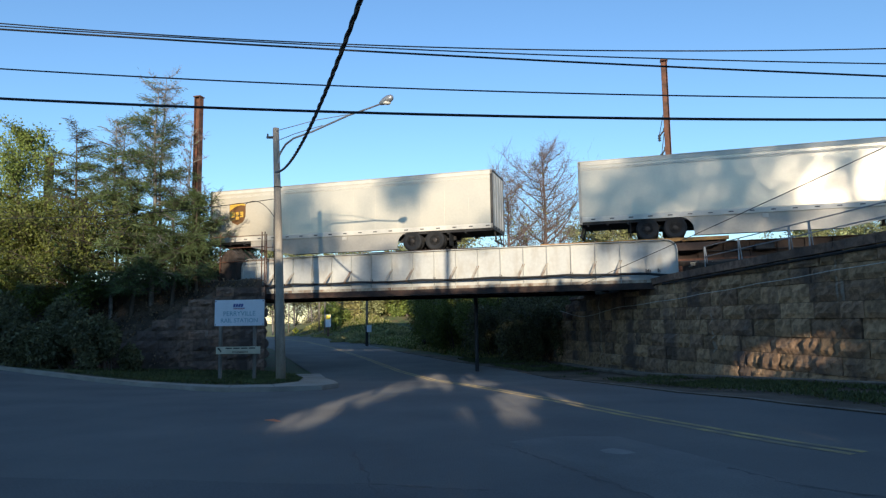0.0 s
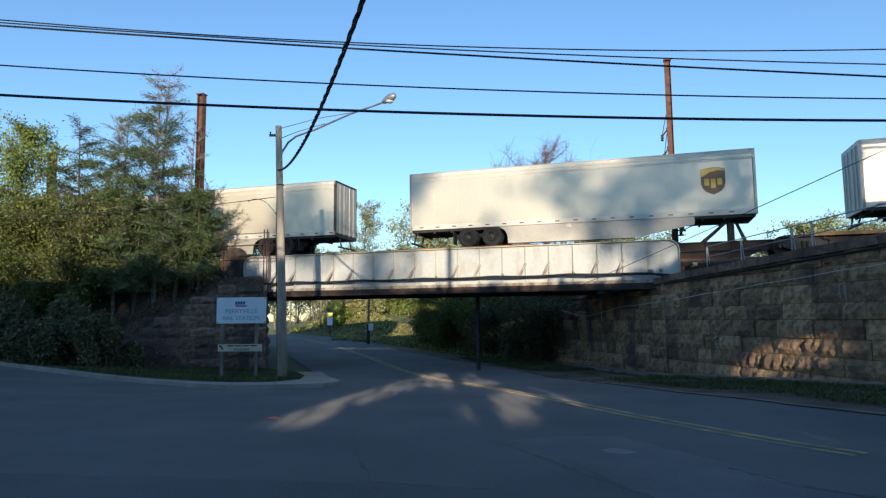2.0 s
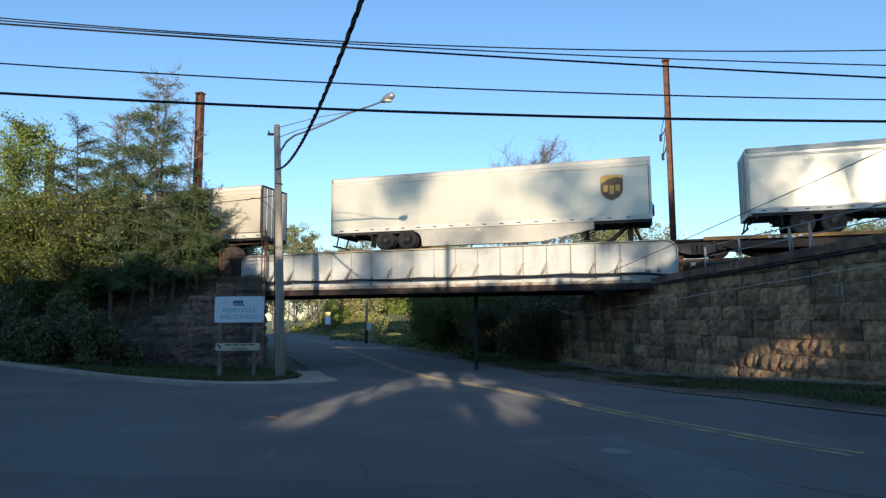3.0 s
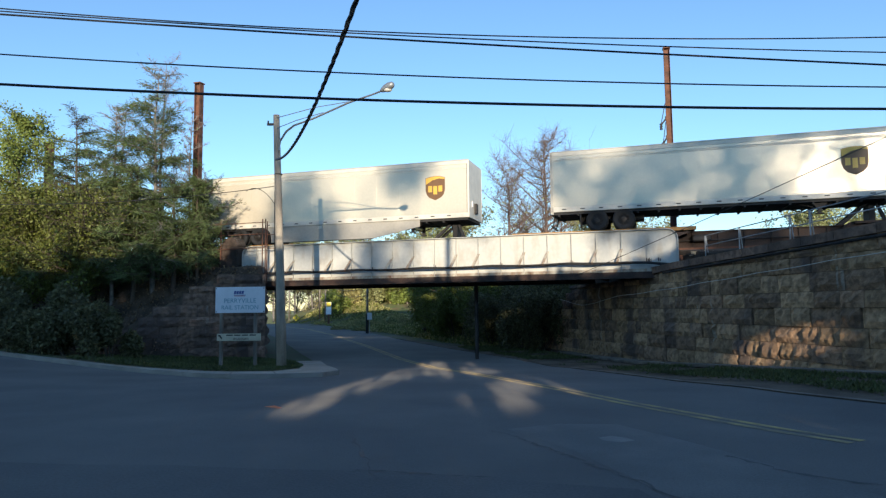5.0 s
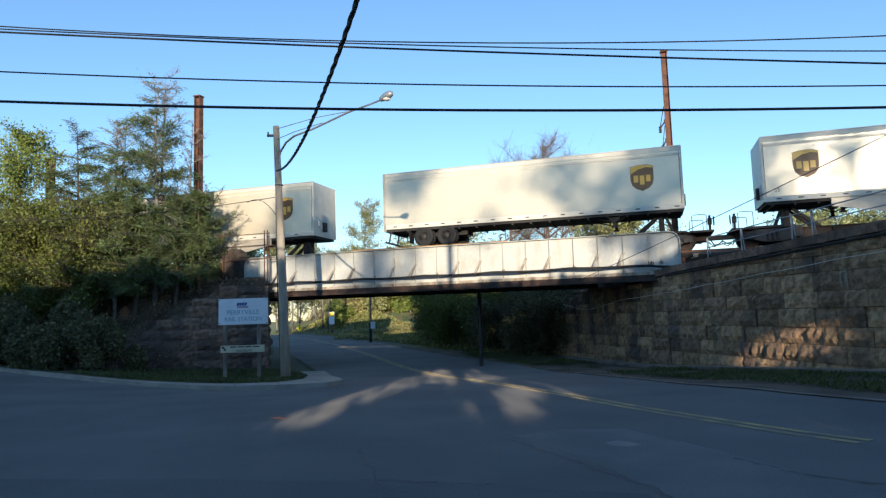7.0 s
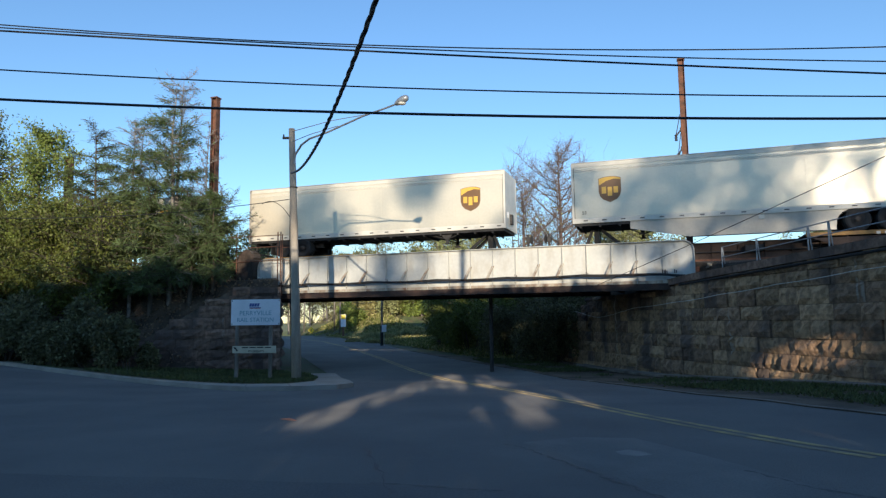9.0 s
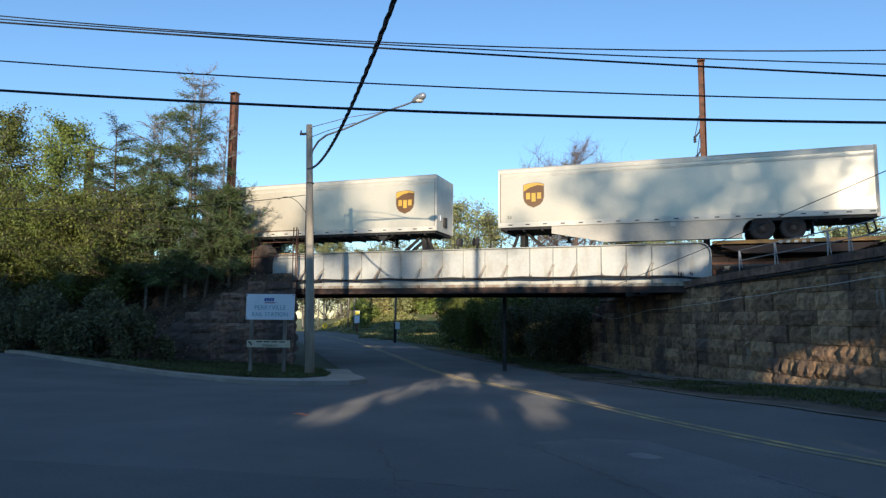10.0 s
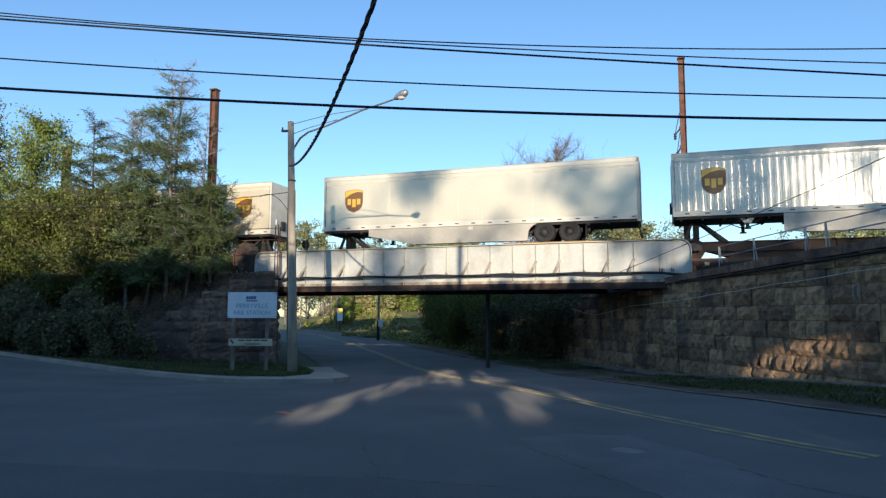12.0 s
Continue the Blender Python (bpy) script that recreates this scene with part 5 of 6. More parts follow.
def build_shade_woods():
    """Unseen woods added behind the viewer to cast shade: low evening sun comes over a near thicket, through a few gaps
    shaped for its pools of light, and through the thin tops of taller trees.
    """
    rng = np.random.default_rng(77)
    # outlines of the sun pools wanted on road and wall, left open in the leaves
    gaps = [[(-2.4, 4.93), (-2.2, 5.04), (-1.97, 5.17), (-1.72, 5.42), (-1.29, 5.8), (-.76, 6.32), (-.03, 6.93), (1.0, 7.12), (1.4, 6.7), (1.05, 5.75), (.82, 5.6), (.87, 5.95), (.1, 6.0), (-.17, 5.72), (-.74, 5.4), (-.93, 5.2), (-1.3, 5.1), (-1.33, 4.88), (-1.48, 4.82), (-1.95, 4.84)],
            [(11.02, 6.25), (11.12, 6.8), (11.33, 7.1), (11.55, 7.26), (12.02, 7.26), (12.1, 6.9), (11.96, 6.4), (11.74, 6.3), (11.48, 6.15)],
            [(.93, 5.2), (1.22, 5.2), (1.32, 4.9), (1.12, 4.78), (.9, 4.92)],
            [(1.83, 5.52), (2.55, 5.7), (3.05, 5.5), (2.77, 5.25), (2.33, 5.15), (2.18, 4.86), (1.68, 4.78), (1.48, 4.86), (1.6, 5.1)]]
    dappled = [(2.0, 7.36), (2.85, 6.43), (3.52, 5.75), (3.95, 5.38), (3.65, 5.08), (2.77, 5.2), (2.1, 5.62), (1.48, 6.0)]
    fine = ((-3.6, 4.3, 4.1, 8.0), (10.4, 13.3, 5.3, 8.2))

    def close(x, z, m=0.0):
        return any(a + m < x < b - m and c + m < z < d - m for a, b, c, d in fine)

    big, small = [], []
    while len(big) < 105000:
        x, z = rng.uniform(-55, 50), rng.uniform(0, 12.8)
        if z < 10.5 + .06 * math.sin(x * .8) + .04 * math.sin(x * 2.1 + 1) + .5 * smooth(9, 11, x) + 1.2 * smooth(6, 10, -x) + 1.7 * max(0, 1 - abs(x + 9) / 1.7) + (.1 + .9 * smooth(6, 10, -x)) * noise.noise(Vector((x * .9, 1.7, 0))) and not close(x, z):
            big.append((x, -22 + rng.uniform(-1, 1), z))
    while len(small) < 80000:
        a, b, c, d = fine[0] if rng.random() < .7 else fine[1]
        x, z = rng.uniform(a - .5, b + .5), rng.uniform(c - .5, d + .5)
        lit = any(inside(q, x + dx, z + dz) for q in gaps[:2] for dx, dz in ((0, 0), (.06, 0), (-.06, 0), (0, .06), (0, -.06))) and noise.noise(Vector((x * 4.2, 5.1, z * 7.0))) > -.36
        lit = lit or any(inside(q, x, z) for q in gaps[2:]) and noise.noise(Vector((x * 4.4, 8.3, z * 6.5))) > -.34
        lit = lit or inside(dappled, x, z) and noise.noise(Vector((x * 3.6, .4, z * 5.2))) > -.08
        if not lit:
            small.append((x, -22 + rng.uniform(-.4, .4), z))
    me = leaves_mesh("thicket", big, .42, M_HEDGE, rng)
    tagged(part("thicket", me, M_HEDGE), "dense unseen leaf screen added to shade the street", "woods", kind="stuff")
    me = leaves_mesh("thicket_twigs", small, .09, M_HEDGE, rng)
    tagged(part("thicket_twigs", me, M_HEDGE), "fine unseen leaves added round the gaps that let sun through", "woods", kind="stuff")

    def cover(x):
        """How closed the added tall crowns are along x, to set the shade they cast."""
        return float(np.interp(x, [-40, -9, -6.5, -5, -2, .5, 2.5, 6.5, 8, 10, 13, 16, 40], [-.6, -.5, -.1, .14, .2, .08, -.25, -.4, .05, .34, .38, .75, .85]))

    tops = []
    while len(tops) < 6200:
        x, z = rng.uniform(-45, 28), rng.uniform(23.8, 30.6)
        if z < 26 and 2 < x < 8:
            continue
        b = noise.noise(Vector((x * .33, 3.1, z * .3))) + .32 * noise.noise(Vector((x * .9, 7.7, z * .9)))
        if smooth(-.3, .55, b + cover(x) - .02 * (z - 24)) > rng.random():
            tops.append((x, -110 + rng.uniform(-1, 1), z))
    me = leaves_mesh("tree_tops", tops, .34, M_HEDGE, rng)
    tagged(part("tree_tops", me, M_HEDGE), "thin unseen crowns added to dapple the train with shade", "woods", kind="stuff")
    trunks = []
    for k in range(40):
        x = -44 + k * 2.15 + rng.uniform(-.6, .6)
        if not 2 < x < 8:
            trunks.append((Vector((x, -110.5, 0)), Vector((x + rng.uniform(-1, 1), -110.5, rng.uniform(26, 32))), .35, .08))
    tagged(part("shade_trunks", tubes_mesh("shade_trunks", trunks, M_BARK, 6), M_BARK), "unseen trunks added to cast soft upright shade", "woods", kind="stuff")
    utility_pole((1.05, -9.0, 0), 11.6, "tall wooden utility pole across the street", .17)


# ---- the train ----
MOVERS = []     # (thing, place along the track at rest)
WHEELS = []     # (wheel set, its own pose)
SHIFT = [(0.0, -2.87), (1.5, -9.29), (3.0, -15.76), (5.0, -24.38), (6.5, -30.84), (7.0, -32.99), (9.0, -41.83), (10.5, -48.36), (12.0, -54.86)]


def shield(bm, cx, cz, w, h, y0, y1):
    """A shield outline, flat top with a slight sweep, pointed foot."""
    o = [(-.5, .42), (-.25, .47), (0, .49), (.25, .48), (.5, .42), (.5, -.08), (.44, -.26), (.3, -.39), (0, -.5), (-.3, -.39), (-.44, -.26), (-.5, -.08)]
    prism(bm, [(cx + a * w, cz + b * h) for a, b in o], y0, y1)


def wheel_pair(parent, x, y0, out, m_parent=None):
    """Two road wheels side by side at x; the tyre's outer face at y0, facing out (-1 or 1)."""
    bm = bmesh.new()
    for k in (0, .33):
        y = y0 - out * k
        m = Matrix.Translation((x, y, .51)) @ pose(0, 0, 0, 0, 0, 0 if out < 0 else 180)
        lathe(bm, [(.27, .05), (.42, 0.0), (.485, .03), (.51, .09), (.51, .2), (.485, .26), (.42, .29), (.3, .26)], m, 24)
    w = part("tyre", bm, M_RUBBER, parent, smooth=False)
    bm = bmesh.new()
    m = Matrix.Translation((x, y0, .51)) @ pose(0, 0, 0, 0, 0, 0 if out < 0 else 180)
    lathe(bm, [(.29, .05), (.26, .09), (.19, .13), (.13, .12), (.12, .04), (.06, .02)], m, 18)
    for k in range(8):
        bmesh.ops.create_icosphere(bm, subdivisions=1, radius=.02, matrix=m @ Matrix.Translation((.17 * math.cos(k * .785), .09, .17 * math.sin(k * .785))))
    part("rim", bm, M_RIM, w, "grey steel wheel rim")


def trailer(off, ln, nose, label, skirt=True, ribs=False, axles=(3.0, 4.2), box_number=False, frame_mat=None):
    """A highway box trailer; nose: 'l' or 'r', the end with the kingpin. It stands on z = 0."""
    ob = thing("box_trailer", label, "trailer", group="trailers on the train")
    W, ZB, ZT = 2.59, 0.97, 3.86
    fx = (lambda d: d) if nose == "r" else (lambda d: ln - d)   # distance from the rear
    s = 1 if nose == "r" else -1
    bm = bmesh.new()
    box(bm, .06, 0.012, ZB + .22, ln - .06, .05, ZT - .2)
    box(bm, .06, W - .05, ZB + .22, ln - .06, W - .012, ZT - .2)
    part("side_panel", bm, M_RIBBED if ribs else M_SIDE, ob)
    if ribs:
        n = int(ln / .3)
        for k in range(1, n):
            bm = bmesh.new()
            x = ln * k / n
            vs = [[bm.verts.new((x + dx, dy, z)) for dx, dy in ((-.1, .0125), (-.05, .0085), (.05, .0085), (.1, .0125))] for z in (ZB + .235, ZT - .215)]
            for q in range(3):
                bm.faces.new((vs[0][q], vs[0][q + 1], vs[1][q + 1], vs[1][q]))
            part("side_rib", bm, M_RIBBED, ob)
    else:
        n = int(ln / 1.22)
        for k in range(1, n):
            bm = bmesh.new()
            x = ln * k / n
            box(bm, x - .03, 0.008, ZB + .22, x + .03, .0125, ZT - .2)
            part("panel_seam", bm, M_SIDE, ob)
    for nm, z0, z1, out in (("bottom_rail", ZB, ZB + .23, .0), ("top_rail", ZT - .21, ZT - .03, .0)):
        bm = bmesh.new()
        for y0, y1 in ((-.006, .06), (W - .06, W + .006)):
            box(bm, 0, y0, z0, ln, y1, z1, .006)
        part(nm, bm, M_WHITE, ob, "white painted rail")
    bm = bmesh.new()
    for k in (0, .045, .09):
        box(bm, .06, -.003, ZT - .44 + k, ln - .06, .011, ZT - .412 + k)
    part("trim_strip", bm, M_WHITE, ob, "bright narrow trim strip")
    bm = bmesh.new()
    box(bm, 0, .0, ZT - .035, ln, W, ZT, .012)
    rf = part("roof", bm, M_WHITE, ob)
    bm = bmesh.new()
    for y in (-.016, W + .002):
        box(bm, -.005, y, ZT - .03, ln + .005, y + .014, ZT + .012)
    part("roof_edge", bm, M_SKIRT, rf, "grey roof edge")
    for nm, x in (("front_wall" if nose == "l" else "rear_frame", 0), ("front_wall" if nose == "r" else "rear_frame", ln)):
        bm = bmesh.new()
        e = -1 if x == 0 else 1
        if nm == "front_wall":
            box(bm, x - .0 if e > 0 else x, .03, ZB, x - e * .05, W - .03, ZT - .02)
            for k in (0, 1):
                y = .0 if k == 0 else W
                box(bm, x - e * .09, y - .01, ZB, x + e * .01, y + .01 if k else y + .1, ZT - .03)
            fw = part(nm, bm, M_WHITE, ob, "white nose wall")
            for y0, y1, z0, z1, d in ((.5, .62, .55, .85, .05), (1.0, 1.35, .3, .8, .12)):
                bm = bmesh.new()
                box(bm, x + e * .002, y0, ZB + z0, x + e * d, y1, ZB + z1)
                part("connection_box", bm, M_SIGNW if d < .1 else M_DARKSTEEL, fw)
            bm = bmesh.new()
            xs = x - e * .105
            box(bm, xs - .009, -.008, ZB + .23, xs + .009, .011, ZT - .21)
            part("corner_seam", bm, M_DARKSTEEL, fw, "dark seam beside the corner post")
        else:
            pw, pt = (.055, .1) if frame_mat else (.12, .22)     # width of the posts and of the header
            for y0, y1 in ((0, pw), (W - pw, W)):
                box(bm, x - e * .1, y0 - .006, ZB - .1, x + e * .03, y1 + .006, ZT)
            box(bm, x - e * .1, pw, ZT - pt, x + e * .03, W - pw, ZT)
            box(bm, x - e * .1, pw, ZB - .1, x + e * .03, W - pw, ZB + .12)
            rf = part(nm, bm, frame_mat or M_SKIRT, ob, "dark rear door frame" if frame_mat else "grey rear door frame")
            for k in (0, 1):
                bm = bmesh.new()
                ya, yb = (pw + .008, W / 2 - .004) if k == 0 else (W / 2 + .004, W - pw - .008)
                box(bm, x - e * .04, ya, ZB + .12, x + e * .015, yb, ZT - pt, .004)
                d = part("door", bm, M_SKIRT, ob, "grey rear door")
                for yy in (.45, .95):
                    bm = bmesh.new()
                    tube(bm, [(x + e * .04, k * 1.17 + yy, ZB + .05), (x + e * .04, k * 1.17 + yy, ZT - .15)], .018, 6)
                    part("lock_rod", bm, M_GALV, d)
            bm = bmesh.new()
            tube(bm, [(x + e * .03, .3, ZB - .62), (x + e * .03, W - .3, ZB - .62)], .05, 6)
            for yy in (.7, W - .7):
                tube(bm, [(x - e * .1, yy, ZB - .05), (x + e * .03, yy, ZB - .62)], .04, 6)
            part("bumper_guard", bm, M_DARKSTEEL, ob)
    # dark marks along the bottom rail
    for k in range(int(ln / .85)):
        bm = bmesh.new()
        x = .5 + k * .85
        box(bm, x, -.01, ZB + .09, x + .2, -.0065, ZB + .14)
        part("reflector", bm, M_MARK, ob)
    # floor frame
    bm = bmesh.new()
    box(bm, .08, .08, ZB - .12, ln - .08, W - .08, ZB + .0)
    for k in range(int(ln / .9)):
        x = .3 + k * .9
        box(bm, x, .1, ZB - .2, x + .08, W - .1, ZB - .12)
    part("floor_frame", bm, M_UNDER, ob)
    # running gear
    bm = bmesh.new()
    a0, a1 = sorted((fx(axles[0] - .9), fx(axles[1] + .9)))
    for y in (.75, W - .95):
        box(bm, a0, y, ZB - .42, a1, y + .2, ZB - .12)
    for d in axles:
        tube(bm, [(fx(d), .35, .51), (fx(d), W - .35, .51)], .08, 8)
        box(bm, fx(d) - .25, .8, .3, fx(d) + .25, 1.0, .62)
    part("bogie_frame", bm, M_UNDER, ob)
    for d in axles:
        wheel_pair(ob, fx(d), .02, -1)
        wheel_pair(ob, fx(d), W - .02, 1)
    bm = bmesh.new()
    f0, f1 = sorted((fx(axles[0] - .75), fx(axles[0] - .78)))
    box(bm, f0, .1, .22, f1 + .01, .7, .85)
    part("mud_flap", bm, M_RUBBER, ob)
    # landing legs
    for y in (.42, W - .42):
        bm = bmesh.new()
        x = fx(ln - 3.1)
        box(bm, x - .07, y - .07, .42, x + .07, y + .07, ZB, .01)
        box(bm, x - .14, y - .12, .37, x + .14, y + .12, .42)
        tube(bm, [(x, y, .6), (x - s * .9, y, ZB - .12)], .03, 6)
        tube(bm, [(x, y, .6), (x + s * .6, y, ZB - .12)], .025, 6)
        part("landing_leg", bm, M_UNDER, ob)
    bm = bmesh.new()
    x = fx(ln - 3.1)
    tube(bm, [(x, .42, .7), (x, W - .42, .7)], .03, 6)
    prism(bm, [(x - .42, ZB - .02), (x + .42, ZB - .02), (x + .12, ZB - .36), (x - .12, ZB - .36)], .28, .32)
    part("leg_brace", bm, M_SKIRT if skirt else M_UNDER, ob, "pale sheet bracket between the legs" if skirt else "")
    if skirt:
        bm = bmesh.new()
        x0, x1 = fx(axles[1] + .75), fx(ln - 5.2)
        xe = fx(ln - (4.5 if ribs else 2.6))
        arch = [(fx(axles[1]) + s * .78 * math.sin(a), .45 + .56 * math.cos(a)) for a in [radians(22 + 17 * k) for k in range(5)]]
        o = [(arch[0][0], ZB + .005)] + arch + [(arch[-1][0] + s * .03, .12), (x1, .12), (xe, .2 if ribs else .62), (xe, ZB + .005)]
        prism(bm, o, .06, .1)
        sk = part("side_skirt", bm, M_SKIRT, ob, "plain sheet side skirt")
        bm = bmesh.new()
        xm = (x0 + x1) / 2
        box(bm, xm - .12, .02, ZB - .22, xm + .12, .058, ZB - .04, .01)
        part("marker_light", bm, M_WHITE, sk)
        bm = bmesh.new()
        box(bm, min(x0, x1), .055, .1, max(x0, x1), .105, .135)
        part("skirt_edge", bm, M_RUBBER, sk)
    # shield emblem
    bm = bmesh.new()
    cx, cz = fx(ln - 1.75), ZB + 1.55
    yo = -.015 if ribs else 0.0
    shield(bm, cx, cz, 1.02, 1.24, yo, .0125)
    em = part("emblem", bm, M_BROWN, ob, "brown shield emblem with a gold sweep")
    bm = bmesh.new()
    o = [(-.5, .42), (-.25, .47), (0, .49), (.25, .48), (.5, .42), (.5, .36), (.2, .4), (-.15, .33), (-.5, .16)]
    prism(bm, [(cx + a * .98, cz + b * 1.2) for a, b in o], yo - .004, yo - .0005)
    # plain upright bars in place of lettering
    for bx, bz, bw, bh in ((-.3, .02, .2, .32), (.0, -.05, .2, .42), (.3, .02, .2, .3)):
        box(bm, cx + bx * .9 - bw / 2, yo - .004, cz - .06 + bz - bh / 2, cx + bx * .9 + bw / 2, yo - .0005, cz - .06 + bz + bh / 2)
    part("emblem_gold", bm, M_GOLD, em)
    if box_number:
        bm = lettering("53", .22, pose(fx(ln - .55), -.002, ZB + .42, 90, 0, 0))
        part("number", bm, M_MARK, ob)
    MOVERS.append((ob, off, DECK))
    return ob


def wheel_set(parent, x):
    """Two flanged wheels on an axle; turns."""
    bm = bmesh.new()
    for y, o in ((-.72, 1), (.72, -1)):
        lathe(bm, [(.12, -.09), (.2, -.05), (.36, -.04), (.42, -.05), (.425, .06), (.455, .065), (.455, .1), (.36, .1), (.2, .05)], Matrix.Translation((0, y, 0)) @ pose(0, 0, 0, 0, 0, 0 if o > 0 else 180), 24)
    tube(bm, [(0, -.95, 0), (0, .95, 0)], .075, 10)
    for k in range(6):
        bmesh.ops.create_icosphere(bm, subdivisions=1, radius=.03, matrix=Matrix.Translation((.27 * math.cos(k * 1.047), -.77, .27 * math.sin(k * 1.047))))
    w = part("wheel_set", bm, M_SILL, parent, "worn steel wheel set")
    w.location = (x, 1.295, .43 - (DECK - RAIL))
    WHEELS.append((w, x))
    return w


def car_truck(parent, x):
    z = .43 - (DECK - RAIL)
    for y in (.2, 2.39):
        bm = bmesh.new()
        o = [(x - 1.15, z + .12), (x - .95, z + .2), (x - .5, z + .28), (x + .5, z + .28), (x + .95, z + .2), (x + 1.15, z + .12), (x + 1.15, z - .12), (x + .95, z - .1), (x + .4, z - .26), (x - .4, z - .26), (x - .95, z - .1), (x - 1.15, z - .12)]
        prism(bm, o, y - .07, y + .07)
        sf = part("side_frame", bm, M_DARKSTEEL, parent, "cast steel truck side frame")
        for k in (-.2, 0, .2):
            bm = bmesh.new()
            e = -1 if y < 1 else 1
            tube(bm, [(x + k, y + e * .1, z - .2), (x + k, y + e * .1, z + .14)], .07, 8)
            part("spring", bm, M_DARKSTEEL, sf)
        for k in (-.89, .89):
            bm = bmesh.new()
            lathe(bm, [(.13, -.06), (.15, 0), (.15, .1)], Matrix.Translation((x + k, y + (-.12 if y < 1 else .12), z)) @ pose(0, 0, 0, 0, 0, 0 if y < 1 else 180), 10)
            part("bearing_cap", bm, M_DARKSTEEL, sf)
    bm = bmesh.new()
    box(bm, x - .22, .2, z - .02, x + .22, 2.39, z + .26)
    part("bolster", bm, M_SILL, parent)
    for k in (-.89, .89):
        wheel_set(parent, x + k)


def spine_car(off, x0, x1, nose, ln, label, trucks, yellow, brake=None):
    """One skeleton unit of the train: a centre sill, a wheel platform, a hitch stand and trucks. x from the trailer's own end."""
    ob = thing("spine_car", label, "rail car", group="cars of the train")

    def belly(x):
        """Underside of the centre sill: it rises over the trucks and the joints."""
        near = min([abs(x - q) for q in trucks] + [x - x0, x1 - x])
        return -.44 - .46 * smooth(1.1, 3.0, near)

    xs = [x0 + (x1 - x0) * k / 60 for k in range(61)]
    bm = bmesh.new()
    prism(bm, [(x0, -.12), (x1, -.12)] + [(x, belly(x)) for x in reversed(xs)], 1.0, 1.59)
    box(bm, x0, .9, -.14, x1, 1.69, -.1)
    for a, b in zip(xs, xs[1:]):
        prism(bm, [(a, belly(a)), (b, belly(b)), (b, belly(b) - .04), (a, belly(a) - .04)], .9, 1.69)
    sill = part("centre_sill", bm, M_SILL, ob)
    for k in range(int((x1 - x0) / 1.1)):
        bm = bmesh.new()
        x = x0 + .6 + k * 1.1
        box(bm, x - .03, .91, belly(x), x + .03, 1.0, -.145)
        part("rib", bm, M_SILL, sill)
    bm = bmesh.new()
    tube(bm, [(x0 + .3, .86, -.5), (x0 + 4, .84, -.56), (x1 - 4, .85, -.52), (x1 - .3, .86, -.58)], .03, 6)
    box(bm, (x0 + x1) / 2 - .5, .55, -.6, (x0 + x1) / 2 + .3, .9, -.3, .05)
    part("brake_pipe", bm, M_DARKSTEEL, sill, "dark brake pipe and reservoir")
    fx = (lambda d: d) if nose == "r" else (lambda d: ln - d)
    s = 1 if nose == "r" else -1
    p0, p1 = sorted((fx(-.2 if nose == "l" else -1.9), fx(6.4)))
    bm = bmesh.new()
    box(bm, p0, .0, -.06, p1, 2.59, -.005)
    pl = part("platform", bm, M_SILL, ob, "rusty brown wheel platform")
    for y0, y1 in ((-.04, .0), (2.59, 2.63)):
        bm = bmesh.new()
        box(bm, p0, y0, -.13, p1, y1, .03, .004)
        part("edge_beam", bm, M_CARYEL if yellow else M_SILL, pl, "faded yellow edge beam" if yellow else "")
    bm = bmesh.new()
    prism(bm, [(p0 + .2, -.2), (p1 - .2, -.2), (p1 - 1.2, -.55), (p0 + 1.2, -.55)], .0, .06)
    part("side_web", bm, M_SILL, pl)
    for k in range(6):
        bm = bmesh.new()
        x = p0 + .4 + (p1 - p0 - .8) * k / 5
        prism(bm, [(x - .03, -.06), (x + .03, -.06), (x + .03, -.3), (x - .03, -.3)], .02, 2.57)
        part("cross_bearer", bm, M_SILL, ob)
    for k in range(5):
        bm = bmesh.new()
        box(bm, p0 + 2.6 + k * .3, -.046, -.14, p0 + 2.75 + k * .3, -.041, -.03)
        part("car_marking", bm, M_WHITE, pl, "white painted mark")
    # hitch stand under the nose
    xh = fx(ln - 1.0)
    bm = bmesh.new()
    box(bm, xh - .12, .9, -.1, xh + .12, 1.69, .9)
    prism(bm, [(xh - s * .1, .8), (xh - s * .25, .8), (xh - s * 1.35, -.1), (xh - s * 1.1, -.1)], .85, 1.0)
    prism(bm, [(xh - s * .1, .8), (xh - s * .25, .8), (xh - s * 1.35, -.1), (xh - s * 1.1, -.1)], 1.6, 1.75)
    prism(bm, [(xh + s * .1, .85), (xh + s * .22, .85), (xh + s * .62, -.1), (xh + s * .45, -.1)], .9, 1.0)
    box(bm, xh - .45, .75, .84, xh + .45, 1.84, .93)
    part("hitch_stand", bm, M_UNDER, ob, "dark steel trailer hitch")
    for x in trucks:
        car_truck(ob, x)
        bm = bmesh.new()
        box(bm, x - .9, .25, -.12, x + .9, 2.35, -.02)
        part("end_platform", bm, M_SILL, ob)
    for x in (x0, x1):
        bm = bmesh.new()
        e = -1 if x == x0 else 1
        tube(bm, [(x, .6, -.4), (x + e * .2, .6, -.72), (x + e * .42, .8, -.66), (x + e * .6, 1.0, -.5)], .03, 6)
        tube(bm, [(x, 1.75, -.42), (x + e * .3, 1.75, -.7), (x + e * .55, 1.6, -.55)], .025, 6)
        box(bm, min(x, x + e * .62), 1.18, -.44, max(x, x + e * .62), 1.42, -.22, .03)
        part("coupler", bm, M_DARKSTEEL, ob, "dark coupler and hoses")
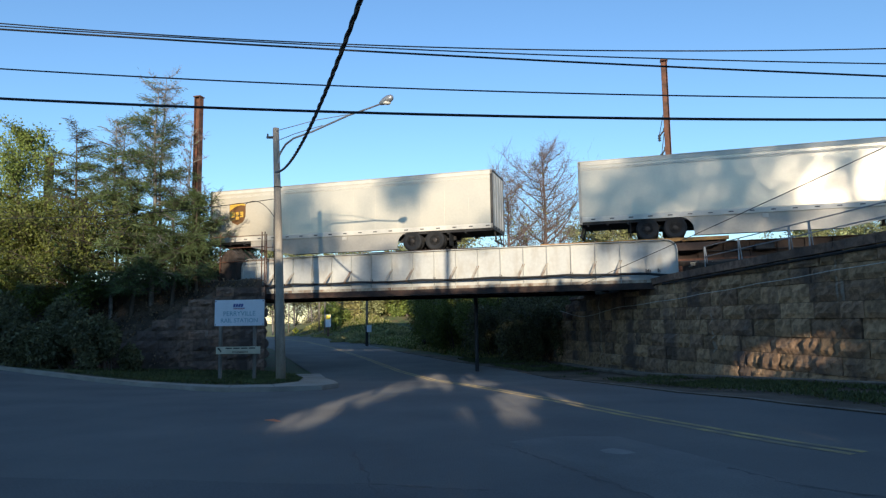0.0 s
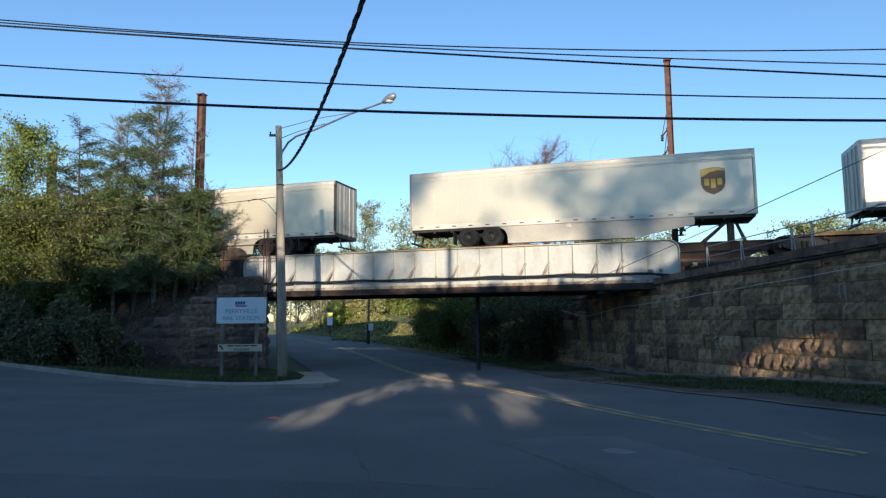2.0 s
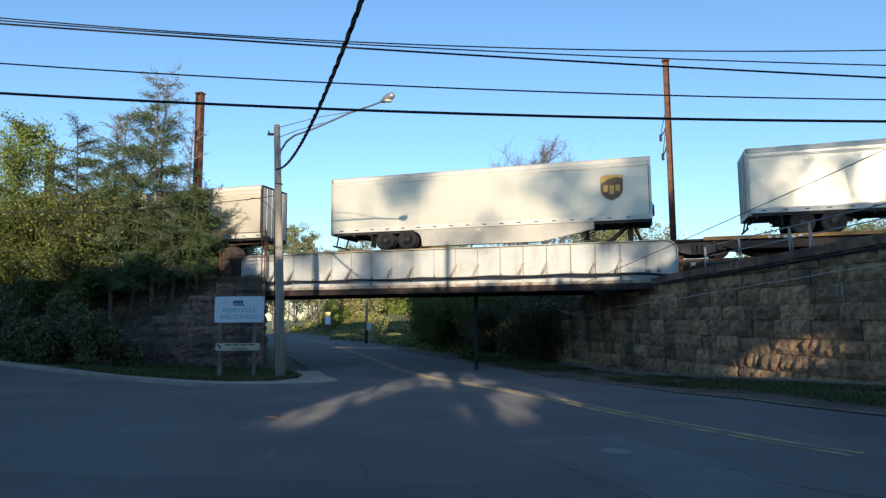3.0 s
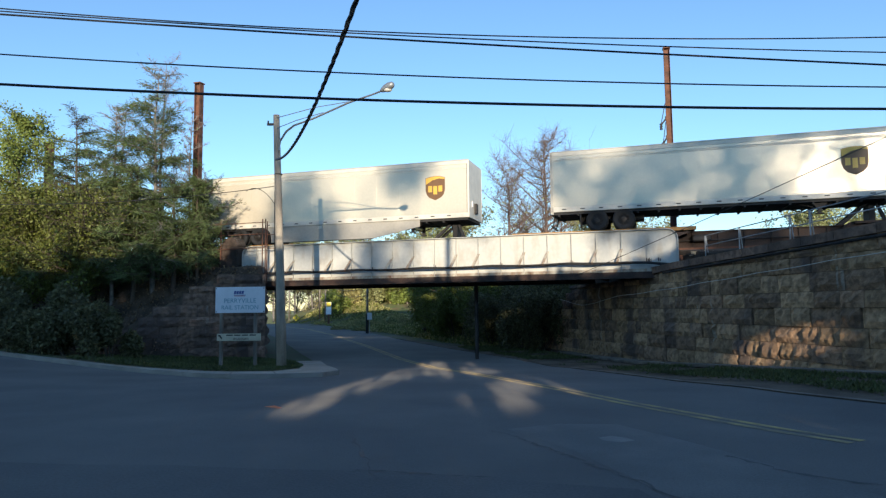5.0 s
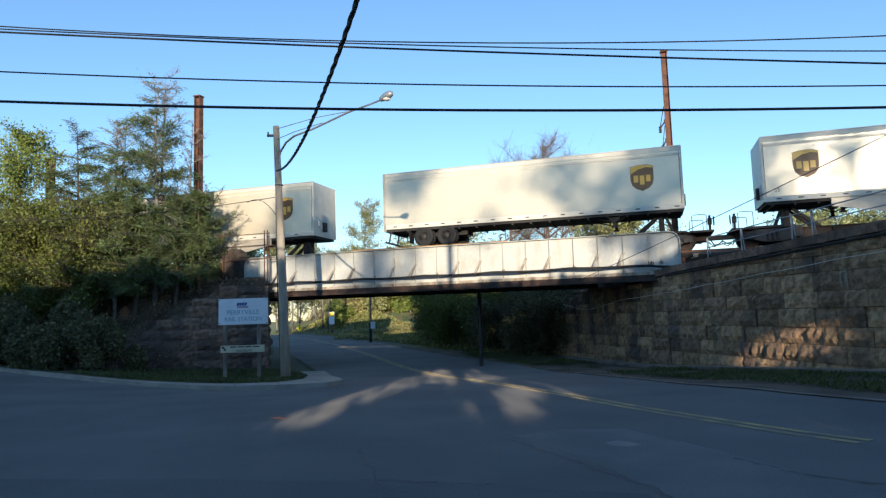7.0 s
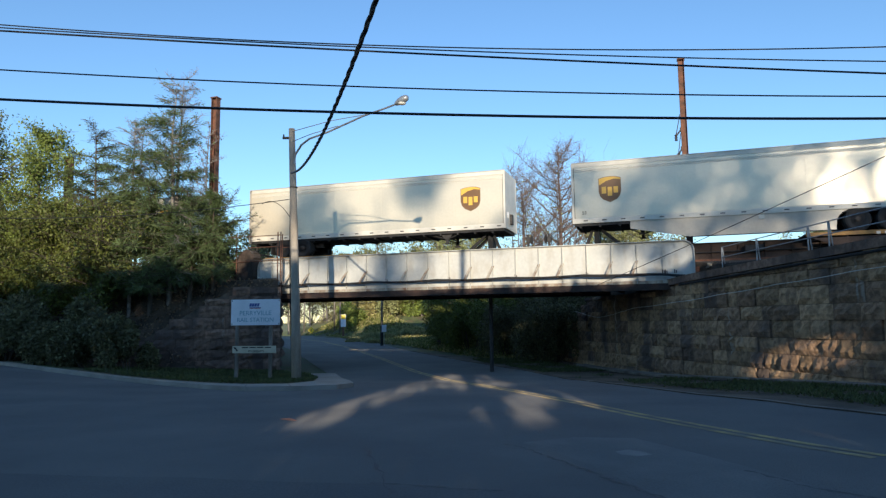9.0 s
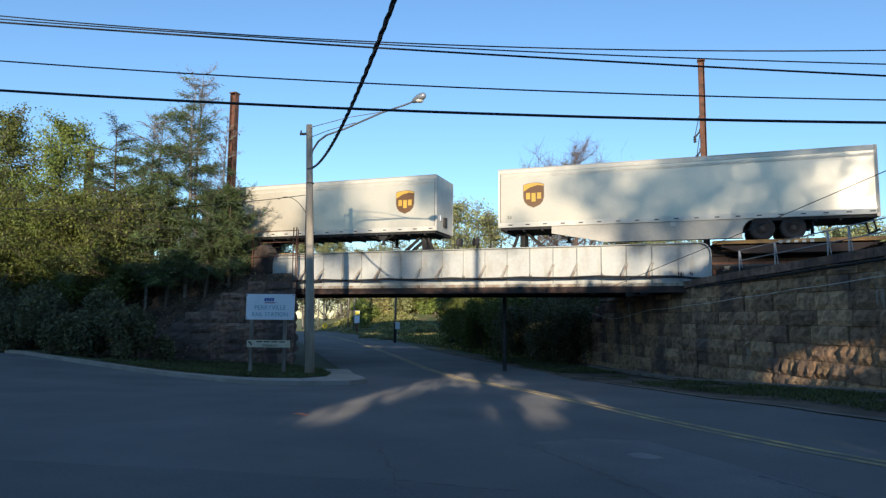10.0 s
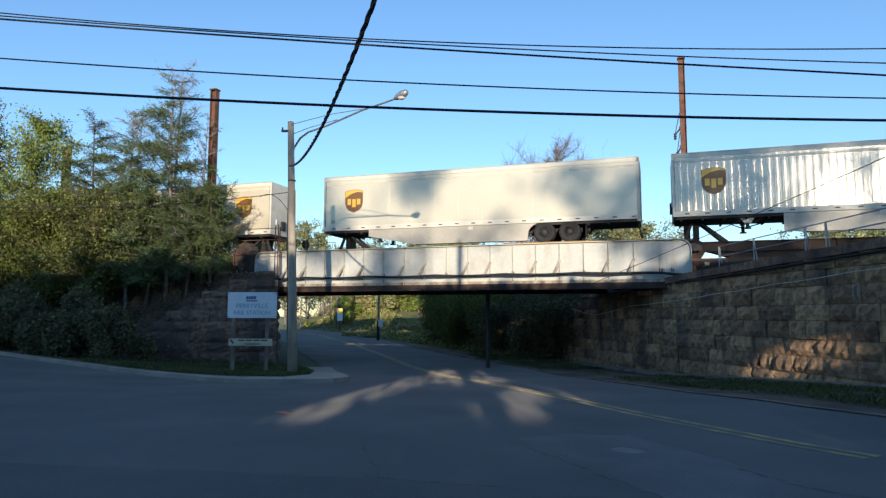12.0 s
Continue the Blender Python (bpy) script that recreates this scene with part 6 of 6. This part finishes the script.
    if brake is not None:
        e = 1 if brake > 0 else -1
        bm = bmesh.new()
        box(bm, brake - .85, .2, -.14, brake + .15, 2.39, -.05) if e > 0 else box(bm, brake - .15, .2, -.14, brake + .85, 2.39, -.05)
        part("end_deck", bm, M_SILL, ob)
        bm = bmesh.new()
        box(bm, brake - .05, .34, -.1, brake + .05, .44, .62, .01)
        box(bm, brake - .09, .3, .2, brake + .09, .5, .5, .02)
        part("brake_stand", bm, M_DARKSTEEL, ob)
        bm = bmesh.new()
        lathe(bm, [(.04, -.03), (.19, -.025), (.23, 0), (.19, .025), (.04, .03)], Matrix.Translation((brake + e * .17, .4, .36)) @ pose(0, 0, 0, 0, 0, 82), 16)
        part("hand_wheel", bm, M_DARKSTEEL, ob, "dark hand brake wheel")
        for y in (.25, 2.3):
            bm = bmesh.new()
            tube(bm, [(brake - e * .75, y, -.08), (brake - e * .75, y, .62), (brake - e * .68, y, .66), (brake - e * .2, y, .66), (brake - e * .14, y, .62), (brake - e * .14, y, -.08)], .016, 6)
            part("grab_hoop", bm, M_DARKSTEEL, ob, "thin steel grab hoop")
    MOVERS.append((ob, off, DECK))
    return ob


def build_train():
    trailer(-20.34, 16.15, "l", "long white-silver box trailer with brown shield, riding backwards", frame_mat=M_DARKSTEEL)
    trailer(0.0, 16.1, "r", "long smooth silver-white box trailer with side skirt")
    trailer(20.13, 14.52, "r", "shorter silver-white box trailer without side skirt", skirt=False, axles=(2.1, 3.3))
    trailer(37.9, 16.15, "l", "long silver-white box trailer with side skirt and length number", box_number=True, axles=(3.2, 4.4))
    trailer(55.5, 16.15, "l", "long ribbed silver box trailer with side skirt", ribs=True)
    spine_car(-20.34, -1.6, 18.2, "l", 16.15, "rusty brown skeleton rail car under a trailer", (-1.4, 18.2), False)
    spine_car(0.0, -2.0, 18.0, "r", 16.1, "brown skeleton rail car with worn tan platform edge", (18.0,), True)
    spine_car(20.13, -2.0, 15.5, "r", 14.52, "brown skeleton rail car with yellow platform edge", (13.6,), True, brake=15.55)
    spine_car(37.9, -1.1, 16.9, "l", 16.15, "brown skeleton rail car with amber platform edge", (.3,), True, brake=-1.2)
    spine_car(55.5, -.5, 17.4, "l", 16.15, "brown skeleton rail car beneath a ribbed trailer", (.0, 17.2), True)


build_walls()
build_ground()
build_street()
build_banks()
build_bridge()
build_railings()
build_lamp_post()
build_masts()
build_station_sign()
build_wires()
build_scrap()
build_far_street()
build_plants()
build_grass()
build_shade_woods()
build_train()


def motions():
    """The train rolls steadily out to the west; its wheels turn with it."""
    for ob, off, z in MOVERS:
        walk(ob, [(t, TRACK @ pose(off + s, FACE, z)) for t, s in SHIFT])
    ts = [k / 10 for k in range(121)]
    ss = np.interp(ts, [t for t, s in SHIFT], [s for t, s in SHIFT])
    for w, x in WHEELS:
        z = .43 - (DECK - RAIL)
        walk(w, [(t, pose(x, 1.295, z, 0, math.degrees((s - ss[0]) / .425), 0)) for t, s in zip(ts, ss)])


motions()
